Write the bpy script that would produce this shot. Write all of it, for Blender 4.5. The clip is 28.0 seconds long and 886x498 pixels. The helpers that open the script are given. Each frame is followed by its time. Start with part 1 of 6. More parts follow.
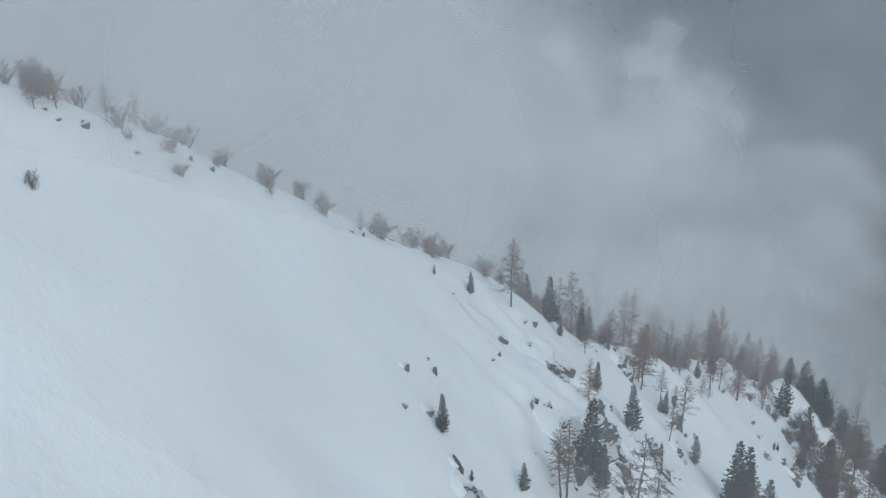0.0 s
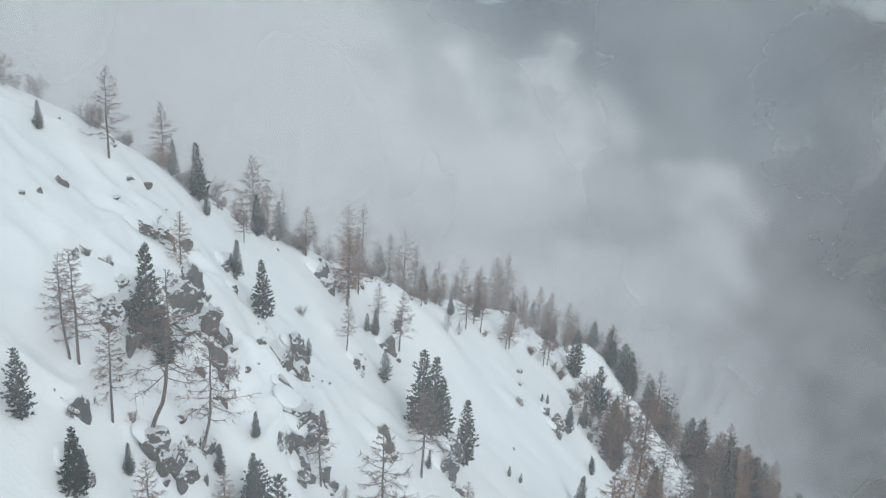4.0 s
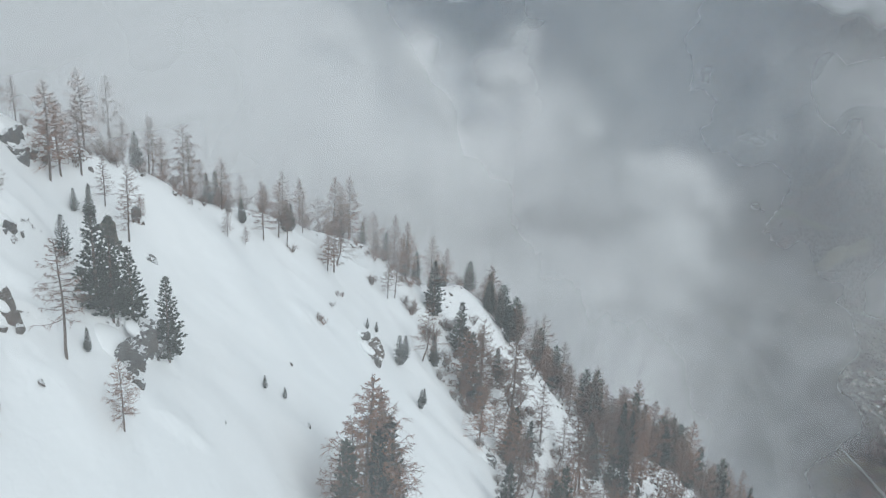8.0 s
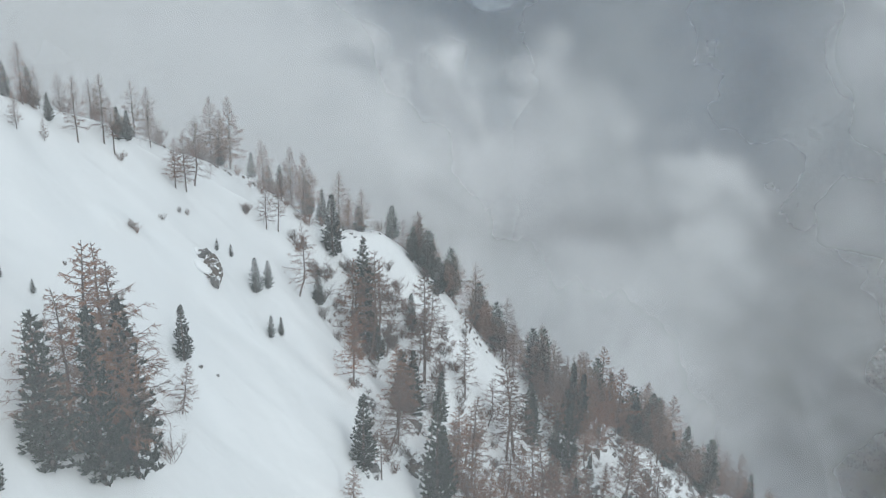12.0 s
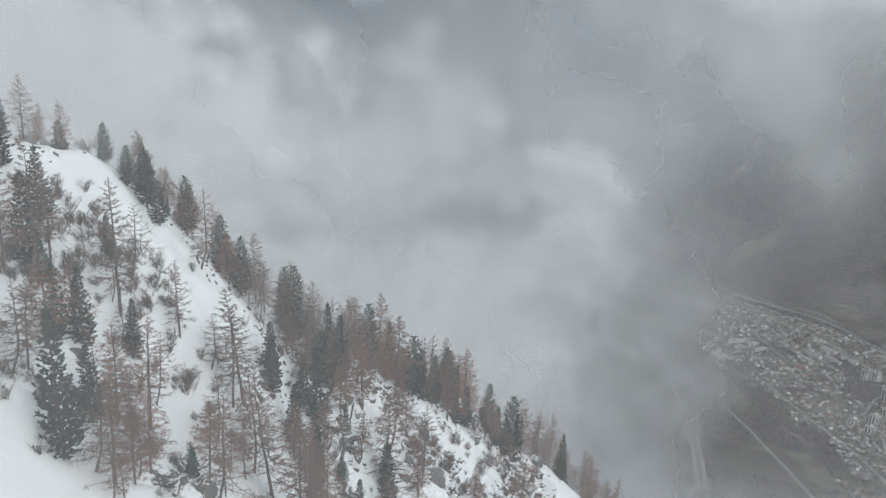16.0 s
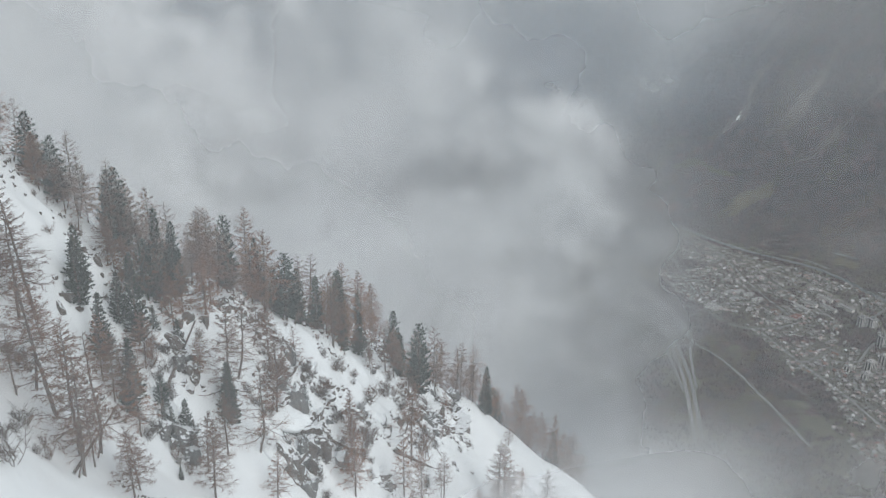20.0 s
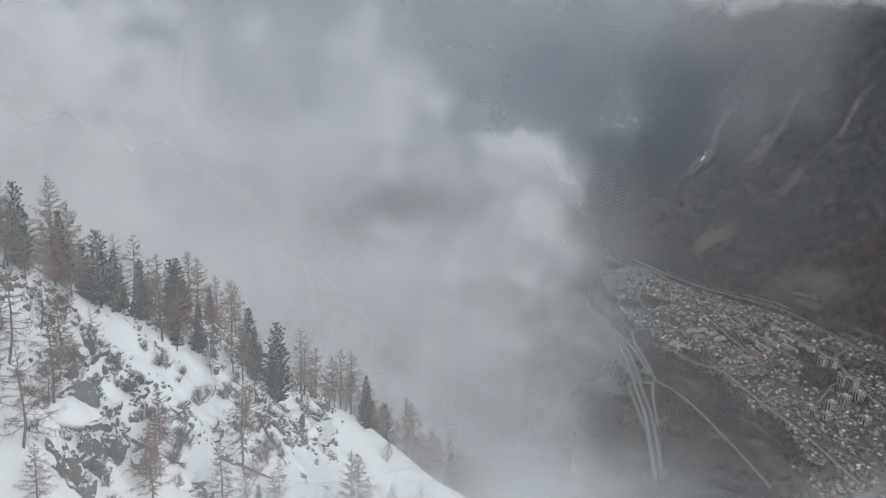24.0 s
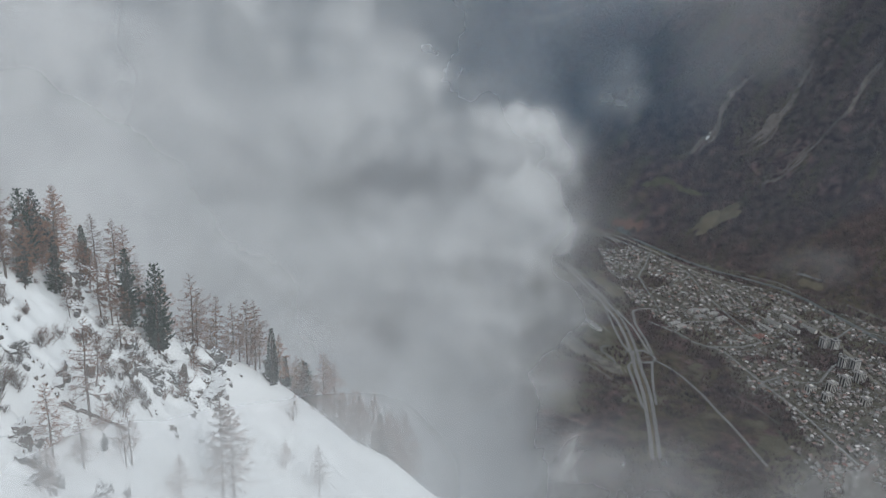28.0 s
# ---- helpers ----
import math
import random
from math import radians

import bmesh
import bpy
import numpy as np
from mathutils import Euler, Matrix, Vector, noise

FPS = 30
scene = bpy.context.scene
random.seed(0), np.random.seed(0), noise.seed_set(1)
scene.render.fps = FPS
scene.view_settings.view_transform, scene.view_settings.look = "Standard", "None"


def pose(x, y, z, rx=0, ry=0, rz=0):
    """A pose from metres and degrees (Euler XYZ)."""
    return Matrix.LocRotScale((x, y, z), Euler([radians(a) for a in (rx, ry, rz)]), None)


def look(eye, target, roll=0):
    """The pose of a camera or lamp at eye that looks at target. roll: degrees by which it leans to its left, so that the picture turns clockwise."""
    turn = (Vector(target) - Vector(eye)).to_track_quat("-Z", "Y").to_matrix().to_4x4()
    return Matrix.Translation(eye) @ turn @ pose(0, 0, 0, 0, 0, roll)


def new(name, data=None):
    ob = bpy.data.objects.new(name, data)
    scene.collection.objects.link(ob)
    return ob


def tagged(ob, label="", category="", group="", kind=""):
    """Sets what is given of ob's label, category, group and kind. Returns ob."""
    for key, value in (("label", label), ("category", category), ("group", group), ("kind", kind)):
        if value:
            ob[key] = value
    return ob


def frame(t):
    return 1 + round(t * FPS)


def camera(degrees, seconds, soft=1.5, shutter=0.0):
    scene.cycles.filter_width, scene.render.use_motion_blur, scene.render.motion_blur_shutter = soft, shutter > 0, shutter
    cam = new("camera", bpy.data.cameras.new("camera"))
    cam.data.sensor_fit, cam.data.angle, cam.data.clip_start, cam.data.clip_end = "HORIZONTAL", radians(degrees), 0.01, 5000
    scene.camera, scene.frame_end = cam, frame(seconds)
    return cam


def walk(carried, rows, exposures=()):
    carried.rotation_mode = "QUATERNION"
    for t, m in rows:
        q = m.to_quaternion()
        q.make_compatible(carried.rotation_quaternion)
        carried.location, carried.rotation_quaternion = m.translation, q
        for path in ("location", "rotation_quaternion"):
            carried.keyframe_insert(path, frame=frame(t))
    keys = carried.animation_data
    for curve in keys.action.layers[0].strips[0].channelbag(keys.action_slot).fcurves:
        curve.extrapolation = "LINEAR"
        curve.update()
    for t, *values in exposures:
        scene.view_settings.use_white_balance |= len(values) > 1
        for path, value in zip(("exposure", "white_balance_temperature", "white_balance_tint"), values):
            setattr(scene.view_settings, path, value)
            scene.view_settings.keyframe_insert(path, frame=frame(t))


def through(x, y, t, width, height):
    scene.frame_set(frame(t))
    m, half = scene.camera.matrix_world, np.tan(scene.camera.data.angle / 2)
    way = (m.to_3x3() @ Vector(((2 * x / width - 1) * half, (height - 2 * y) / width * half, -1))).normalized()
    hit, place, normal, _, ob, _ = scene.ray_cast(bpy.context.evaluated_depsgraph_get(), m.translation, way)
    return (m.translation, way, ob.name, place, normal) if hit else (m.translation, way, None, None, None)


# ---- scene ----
# ---- camera and its way ----
cam = camera(54.4, 28.0, soft=1.2)
walk(cam, [
    (0, pose(-26.68, -12.07, 18.53, 69.17, 0.32, 6.22)),
    (0.5, pose(-23.42, -10.74, 16.24, 70.20, -0.13, 8.09)),
    (1, pose(-20.10, -8.95, 13.70, 70.85, -0.97, 4.06)),
    (1.5, pose(-17.10, -7.70, 11.30, 70.42, -3.63, -2.47)),
    (2, pose(-14.40, -6.90, 9.40, 70.85, -4.13, -3.26)),
    (2.5, pose(-11.80, -5.90, 7.70, 70.98, -4.04, -2.44)),
    (4.5, pose(0.00, 0.00, 0.00, 69.60, -3.6, 1.4)),
    (5.0, pose(3.06, 1.26, -1.98, 69.30, -3.4, 1.3)),
    (5.5, pose(5.94, 2.52, -4.14, 69.50, -3.1, 1.0)),
    (6.0, pose(9.00, 3.96, -6.12, 69.80, -3.0, 0.3)),
    (6.5, pose(11.88, 5.40, -8.10, 69.90, -3.6, -0.9)),
    (7.0, pose(14.76, 6.84, -10.08, 70.30, -3.4, -0.7)),
    (7.5, pose(17.64, 8.10, -12.24, 70.80, -3.5, -1.0)),
    (8.0, pose(20.52, 9.18, -14.22, 70.30, -3.2, -0.8)),
    (8.5, pose(23.40, 10.44, -16.38, 70.40, -2.7, -0.7)),
    (9.0, pose(26.28, 11.70, -18.36, 70.60, -2.5, -0.3)),
    (9.5, pose(29.16, 12.60, -20.16, 71.00, -2.3, -0.2)),
    (10.0, pose(32.04, 13.86, -22.14, 71.20, -2.1, 0.1)),
    (10.5, pose(35.10, 14.94, -24.12, 71.60, -1.9, 0.6)),
    (11.0, pose(37.98, 16.20, -26.10, 71.60, -1.5, 1.3)),
    (11.5, pose(40.86, 17.46, -28.08, 71.30, -1.4, 1.8)),
    (13.5, pose(52.56, 22.86, -36.18, 71.00, -1.0, 0.5)),
    (14.0, pose(55.80, 24.12, -38.16, 70.90, -1.6, -0.5)),
    (14.5, pose(59.22, 25.20, -39.96, 70.90, -2.4, -2.8)),
    (15.0, pose(62.46, 26.28, -41.76, 70.90, -3.0, -4.2)),
    (15.5, pose(65.88, 27.18, -43.38, 70.90, -3.3, -4.8)),
    (16.0, pose(69.12, 28.44, -45.54, 71.30, -3.0, -5.8)),
    (16.5, pose(72.36, 29.52, -47.34, 71.30, -2.7, -6.1)),
    (17.0, pose(75.60, 30.60, -48.96, 70.70, -2.6, -6.1)),
    (17.5, pose(78.84, 31.50, -50.76, 70.60, -2.4, -5.9)),
    (18.0, pose(82.26, 32.58, -52.74, 69.90, -2.3, -5.9)),
    (18.5, pose(85.50, 33.66, -54.36, 69.60, -2.1, -6.1)),
    (19.0, pose(88.92, 34.74, -56.52, 69.70, -1.6, -5.8)),
    (19.5, pose(92.34, 36.00, -58.32, 69.40, -1.2, -6.5)),
    (20.0, pose(95.94, 37.26, -60.30, 68.90, -1.3, -6.4)),
    (20.5, pose(99.36, 38.52, -61.92, 68.90, -1.9, -7.8)),
    (21.0, pose(102.78, 39.60, -63.72, 69.20, -2.3, -8.2)),
    (21.5, pose(106.02, 40.86, -65.52, 69.40, -2.3, -7.8)),
    (22.0, pose(109.44, 42.12, -67.32, 69.70, -2.5, -8.0)),
    (22.5, pose(112.50, 43.38, -69.30, 69.80, -2.6, -8.1)),
    (24.5, pose(125.10, 47.34, -75.96, 71.90, -3.1, -7.8)),
    (25.0, pose(128.34, 48.24, -77.40, 72.10, -3.4, -7.8)),
    (25.5, pose(131.40, 49.32, -78.84, 71.30, -3.3, -7.4)),
    (26.0, pose(134.82, 50.22, -80.10, 71.10, -3.3, -7.8)),
    (26.5, pose(137.70, 51.48, -81.90, 70.60, -2.9, -7.6)),
    (27.0, pose(140.94, 52.74, -83.52, 70.30, -2.7, -7.5)),
    (27.5, pose(144.18, 53.64, -84.96, 70.00, -2.7, -7.5)),
    (28.0, pose(147.24, 55.08, -86.76, 70.10, -3.0, -7.3)),
], exposures=[
    (0.0, -0.42, 5650, 3), (1.5, -0.25, 5520, 2.2), (2.5, -0.12, 5640, 2.6), (4.5, 0.0, 6030, 4.8), (11.5, 0.02, 6030, 4.8), (14.0, 0.05, 6120, 5), (16.0, 0.10, 6200, 7), (18.0, 0.10, 6200, 7), (20.0, 0.06, 6220, 7.2), (28.0, -0.06, 6140, 7.6),
])

# ---- light: a closed, bright winter overcast ----
SUN_HIGH, SUN_ROUND = radians(38), radians(144)
world = bpy.data.worlds.new("overcast")
scene.world = world
world.use_nodes = True
wn = world.node_tree
wn.nodes.clear()
sky = wn.nodes.new("ShaderNodeTexSky")
sky.sky_type, sky.sun_disc, sky.sun_elevation, sky.sun_rotation = "NISHITA", False, SUN_HIGH, SUN_ROUND
scaled = wn.nodes.new("ShaderNodeVectorMath")
scaled.operation = "SCALE"
scaled.inputs["Scale"].default_value = 0.10
wn.links.new(sky.outputs[0], scaled.inputs[0])
coords = wn.nodes.new("ShaderNodeTexCoord")
puffs = wn.nodes.new("ShaderNodeTexNoise")
puffs.inputs["Scale"].default_value, puffs.inputs["Detail"].default_value = 3.0, 6
wn.links.new(coords.outputs["Generated"], puffs.inputs["Vector"])
deck = wn.nodes.new("ShaderNodeValToRGB")
deck.color_ramp.elements[0].position, deck.color_ramp.elements[0].color = 0.30, (0.62, 0.655, 0.68, 1)
deck.color_ramp.elements[1].position, deck.color_ramp.elements[1].color = 0.72, (0.98, 1.0, 1.01, 1)
wn.links.new(puffs.outputs["Fac"], deck.inputs[0])
cover = wn.nodes.new("ShaderNodeMixRGB")
cover.inputs[0].default_value = 0.88
wn.links.new(scaled.outputs[0], cover.inputs[1])
wn.links.new(deck.outputs[0], cover.inputs[2])
ground_glow = wn.nodes.new("ShaderNodeBackground")
ground_glow.inputs["Strength"].default_value = 0.80
wn.links.new(cover.outputs[0], ground_glow.inputs["Color"])
wout = wn.nodes.new("ShaderNodeOutputWorld")
wn.links.new(ground_glow.outputs[0], wout.inputs["Surface"])

sun = new("sun", bpy.data.lights.new("sun", "SUN"))
sun.data.energy, sun.data.angle, sun.data.color = 1.25, radians(25), (1.0, 0.97, 0.93)
sun.matrix_world = look((0.46 * 400, -0.64 * 400, 0.62 * 400), (0, 0, 0))

# many thin sheets of mist lie behind one another
scene.cycles.transparent_max_bounces = 24
# ---- the lie of the land ----
def lattice(seed):
    return np.random.RandomState(seed).rand(128, 128)


LATTICES = [lattice(s) for s in range(40, 52)]


def smooth_noise(x, y, k):
    """Value noise on a grid of one metre, from -1 to 1."""
    xi, yi = np.floor(x).astype(int), np.floor(y).astype(int)
    fx, fy = x - xi, y - yi
    fx, fy = fx * fx * (3 - 2 * fx), fy * fy * (3 - 2 * fy)
    g = LATTICES[k % 12]
    a, b = g[xi % 128, yi % 128], g[(xi + 1) % 128, yi % 128]
    c, d = g[xi % 128, (yi + 1) % 128], g[(xi + 1) % 128, (yi + 1) % 128]
    return 2 * ((a + (b - a) * fx) * (1 - fy) + (c + (d - c) * fx) * fy) - 1


def fbm(x, y, size, octaves, k):
    total, amp, norm = 0, 1.0, 0
    for o in range(octaves):
        total = total + amp * smooth_noise(x / size + 17.3 * o, y / size - 9.1 * o, k + o)
        norm += amp
        amp *= 0.5
        size *= 0.5
    return total / norm


def bell(x, y, cx, cy, rx, ry, turn=0.0):
    c, s = math.cos(radians(turn)), math.sin(radians(turn))
    u, v = (x - cx) * c + (y - cy) * s, -(x - cx) * s + (y - cy) * c
    return np.exp(-(u / rx) ** 2 - (v / ry) ** 2)


CREST_X = (-260, -120, -90, -62, -47, -38, -30, -20, -10, 0, 10, 20, 32, 48, 62, 75, 88, 100, 114, 130, 160, 180, 300)
CREST_Y = (-200, -60, -22.0, 17.5, 43.0, 52.0, 71.0, 78.0, 97.0, 110.0, 147.0, 139.0, 173.0, 170.0, 168.0, 191.0, 196.0, 242.0, 220.0, 249.0, 262.0, 270.0, 330)

KNOLLS = ((-62, 14, -5.0), (-45, 40, 0.5), (-28, 60, -1.5), (-12, 84, -1.5), (-2, 106, -0.5), (10, 134, 0.0), (30, 164, 2.0), (46, 164, -0.5), (60, 166, -1.5), (78, 186, -2.0), (98, 226, 1.5), (114, 226, -4.0), (135, 244, 0.5))  # x, y, metres of rise along the edge


# rock ledges under snow cushions: x, y, width, drop
LEDGES = ((-25.2, 59.6, 3, 2.2), (-24.8, 51.2, 3.4, 2.2), (-21.1, 54.0, 4, 2.3), (-19.1, 43.5, 4, 2.0), (-14.8, 62.5, 3.5, 1.8), (-12.7, 54.6, 3, 2.0), (-12.1, 52.4, 3, 2.2), (-27.3, 62.8, 2.5, 1.6), (-17.8, 47.8, 3, 1.8), (-23.1, 41.3, 4, 2.4), (-1.1, 71.8, 2.5, 1.6), (-15.5, 85.6, 3, 1.8), (-10.6, 72.5, 2.5, 1.8), (-5.9, 64.0, 2.5, 2.0), (-1.4, 70.9, 3, 2.2), (3.8, 66.1, 2, 1.2), (16.0, 110.4, 2, 1.3), (32.2, 115.5, 3, 1.8), (8.9, 102.7, 2, 1.0))


def crest(x):
    """How far out the edge of the spur lies, as y, at x."""
    return sum(np.interp(x + o, CREST_X, CREST_Y) for o in (-6, -2, 2, 6)) / 4


def slope_height(x, y):
    x, y = np.asarray(x, float), np.asarray(y, float)
    z = -50.5 - 1.12 * x + 0.032 * y
    z = z + 1.3 * fbm(x, y, 38, 2, 0) + 1.0 * fbm(x, y, 11, 2, 3)
    # ribs that run down the fall line, and the gully beside the wooded one
    z = z + 1.6 * np.sin((y - 0.25 * x) / 9.5 + 1.2) * bell(x, y, -20, 60, 60, 45)
    z = z - 9.0 * bell(x, y, 68, 144, 48, 15, 16) + 3.0 * bell(x, y, 72, 184, 40, 14, 45)
    z = z + 3.0 * bell(x, y, 134, 218, 40, 20, 40)
    # drifts and cushions, and broken rocky ground on the rib and the outcrops
    z = z + 0.28 * fbm(x, y, 4.5, 2, 7) + 0.13 * smooth_noise((x + 0.4 * y) / 14, (y - 0.4 * x) / 3.2, 2)
    rocky = 0.62 * bell(x, y, 86, 190, 42, 20, 48) + 0.8 * bell(x, y, -18, 54, 12, 13) + 0.55 * bell(x, y, 38, 152, 26, 11, 50)
    rocky = np.minimum(1.25, rocky + bell(x, y, 89, 166, 9, 9) + 0.9 * bell(x, y, 52, 110, 6, 6) + 0.7 * bell(x, y, 114, 212, 10, 9, 45) + 0.7 * bell(x, y, 69, 149, 5, 8))
    z = z + rocky * (1.6 * (1 - 2.2 * np.abs(fbm(x, y, 8, 2, 1))) + 1.5 * (1 - 2.2 * np.abs(fbm(x, y, 3.9, 2, 5))) + 0.5 * fbm(x, y, 1.9, 1, 9) - 0.8)
    for lx, ly, wide, drop in LEDGES:
        near = (np.abs(x - lx) < 4 * wide) & (np.abs(y - ly) < 4 * wide)
        if np.any(near):
            u = 0.75 * (x - lx) - 0.66 * (y - ly) + 1.6 * fbm(x, y, 2.6, 3, 4)
            v = 0.66 * (x - lx) + 0.75 * (y - ly) + 0.8 * fbm(x, y, 2.6, 2, 8)
            front = np.clip((u + 2.2 * wide) / (2.2 * wide), 0, 1) ** 2 * np.clip(1 - u / 0.55, 0, 1)
            z = z + 0.55 * drop * front * np.exp(-(v / wide) ** 4) * near
    # shallow runnels where the snow has slid
    z = z - 0.10 * np.maximum(0, smooth_noise((x + 0.3 * y) / 40, (y - 0.3 * x) / 1.7, 4)) * np.maximum(0, smooth_noise(x / 26, y / 26, 8) + 0.2)
    for kx, ky, rise in KNOLLS:
        z = z + rise * bell(x, y, kx, ky, 11, 15, 45)
    d = y - crest(x) - 4 - 2.5 * fbm(x, y, 14, 2, 6)
    z = z - 1.05 * 3.5 * np.logaddexp(0, d / 3.5)
    return z


VALLEY = -1240.0


def land_height(x, y):
    """The wide ground: valley floor, the far mountainside and the foot of the spur."""
    x, y = np.asarray(x, float), np.asarray(y, float)
    s = 0.77 * (x - 1590) + 0.64 * (y - 3168)
    t = -0.64 * (x - 1590) + 0.77 * (y - 3168)
    relief = fbm(s, t * 2.6, 900, 4, 2)
    side = np.maximum(0, s + 30 * fbm(x, y, 300, 3, 8))
    gully = np.abs(fbm(s * 0.30 + 60 * fbm(x, y, 240, 2, 4), t, 170, 3, 6))
    far = 0.66 * side + np.minimum(side, 500) / 500 * (170 * relief + 95 * gully)
    back = np.maximum(0, y - 3900) * 1.2 * (1 + 0.3 * fbm(x, y, 500, 3, 5))
    floor = VALLEY + 5 * fbm(x, y, 260, 2, 1) + np.maximum(far, back)
    near = -75 - 1.05 * x - 0.9 * np.maximum(0, y - crest(x) - 5) + 30 * fbm(x, y, 240, 3, 9) - 12
    return np.maximum(floor, np.minimum(near, 400))

# ---- materials ----
def material(name):
    m = bpy.data.materials.new(name)
    m.use_nodes = True
    m.node_tree.nodes.clear()
    return m, m.node_tree


def node(tree, kind, **values):
    n = tree.nodes.new("ShaderNode" + kind)
    for key, value in values.items():
        n.inputs[key.replace("_", " ")].default_value = value
    return n


def noise_at(tree, source, scale, detail=5, rough=0.6):
    n = node(tree, "TexNoise", Scale=scale, Detail=detail, Roughness=rough)
    tree.links.new(source, n.inputs["Vector"])
    return n.outputs["Fac"]


def ramp(tree, fac, stops):
    n = tree.nodes.new("ShaderNodeValToRGB")
    e = n.color_ramp.elements
    while len(e) < len(stops):
        e.new(0.5)
    for item, (at, colour) in zip(e, stops):
        item.position = at
        item.color = (*colour, 1) if len(colour) == 3 else colour
    tree.links.new(fac, n.inputs[0])
    return n.outputs[0]


def mix(tree, fac, a, b, how="MIX"):
    n = tree.nodes.new("ShaderNodeMixRGB")
    n.blend_type = how
    for k, v in ((0, fac), (1, a), (2, b)):
        if isinstance(v, (int, float)):
            n.inputs[k].default_value = v
        elif isinstance(v, tuple):
            n.inputs[k].default_value = (*v, 1)
        else:
            tree.links.new(v, n.inputs[k])
    return n.outputs[0]


def sums(tree, how, a, b, clamp=False):
    n = tree.nodes.new("ShaderNodeMath")
    n.operation, n.use_clamp = how, clamp
    for k, v in ((0, a), (1, b)):
        if isinstance(v, (int, float)):
            n.inputs[k].default_value = v
        else:
            tree.links.new(v, n.inputs[k])
    return n.outputs[0]


def finish(m, tree, colour, rough=0.8, bump=None, depth=0.1, strength=0.5):
    b = node(tree, "BsdfPrincipled", Roughness=rough)
    if isinstance(colour, tuple):
        b.inputs["Base Color"].default_value = (*colour, 1)
    else:
        tree.links.new(colour, b.inputs["Base Color"])
    b.inputs["Specular IOR Level"].default_value = 0.25
    if bump is not None:
        n = node(tree, "Bump", Strength=strength, Distance=depth)
        tree.links.new(bump, n.inputs["Height"])
        tree.links.new(n.outputs[0], b.inputs["Normal"])
    out = tree.nodes.new("ShaderNodeOutputMaterial")
    tree.links.new(b.outputs[0], out.inputs["Surface"])
    return m


def place(tree):
    return tree.nodes.new("ShaderNodeNewGeometry").outputs["Position"]


def object_random(tree):
    return tree.nodes.new("ShaderNodeObjectInfo").outputs["Random"]


def up_of(tree):
    g = tree.nodes.new("ShaderNodeNewGeometry")
    s = tree.nodes.new("ShaderNodeSeparateXYZ")
    tree.links.new(g.outputs["Normal"], s.inputs[0])
    return s.outputs["Z"]


def snow_material(name="old_snow", bare_rock=True):
    m, t = material(name)
    p = place(t)
    wide, mid, fine = noise_at(t, p, 0.035, 4), noise_at(t, p, 0.35, 5), noise_at(t, p, 4.0, 4)
    colour = ramp(t, wide, ((0.3, (0.84, 0.868, 0.888)), (0.7, (0.925, 0.935, 0.94))))
    colour = mix(t, ramp(t, mid, ((0.62, (0, 0, 0)), (0.78, (0.35, 0.35, 0.35)))), colour, (0.76, 0.79, 0.81))
    lump = sums(t, "ADD", sums(t, "MULTIPLY", mid, 1.0), sums(t, "MULTIPLY", fine, 0.12))
    if not bare_rock:
        return finish(m, t, colour, 0.75, lump, 0.3, 0.4)
    # bare rock and earth where the ground is too steep to hold snow
    steep = sums(t, "ADD", up_of(t), sums(t, "MULTIPLY", sums(t, "SUBTRACT", noise_at(t, p, 1.5, 7, 0.75), 0.5), 0.7))
    bare = ramp(t, steep, ((0.33, (1, 1, 1)), (0.39, (0, 0, 0))))
    grit = noise_at(t, p, 1.9, 10, 0.8)
    stone = ramp(t, grit, ((0.36, (0.040, 0.039, 0.039)), (0.5, (0.098, 0.088, 0.082)), (0.68, (0.22, 0.20, 0.185))))
    lump = sums(t, "ADD", lump, sums(t, "MULTIPLY", sums(t, "MULTIPLY", grit, bare), 1.6))
    return finish(m, t, mix(t, bare, colour, stone), 0.75, lump, 0.55, 0.45)


def rock_material(name, dark, light, warm):
    m, t = material(name)
    p = place(t)
    grain, blotch = noise_at(t, p, 3.2, 10, 0.8), noise_at(t, p, 0.9, 5)
    colour = ramp(t, grain, ((0.30, dark), (0.72, light)))
    colour = mix(t, ramp(t, blotch, ((0.48, (0, 0, 0)), (0.68, (0.7, 0.7, 0.7)))), colour, warm)
    hold = sums(t, "ADD", up_of(t), sums(t, "MULTIPLY", sums(t, "SUBTRACT", noise_at(t, p, 1.7, 7, 0.7), 0.5), 1.1))
    colour = mix(t, ramp(t, hold, ((0.50, (0, 0, 0)), (0.56, (1, 1, 1)))), colour, (0.86, 0.88, 0.90))
    return finish(m, t, colour, 0.85, grain, 0.25, 1.0)


def plant_material(name, dark, light, scale=3.0, rough=0.8, snowy=0.0):
    m, t = material(name)
    p = place(t)
    colour = ramp(t, noise_at(t, p, scale, 4, 0.7), ((0.3, dark), (0.7, light)))
    shade = ramp(t, object_random(t), ((0.0, (0.75, 0.78, 0.8)), (1.0, (1.2, 1.12, 1.05))))
    colour = mix(t, 1.0, colour, shade, "MULTIPLY")
    if snowy:
        hold = sums(t, "ADD", up_of(t), sums(t, "MULTIPLY", noise_at(t, p, 1.3, 4), 0.8))
        colour = mix(t, ramp(t, hold, ((1.18, (0, 0, 0)), (1.3, (snowy, snowy, snowy)))), colour, (0.8, 0.82, 0.84))
    return finish(m, t, colour, rough)


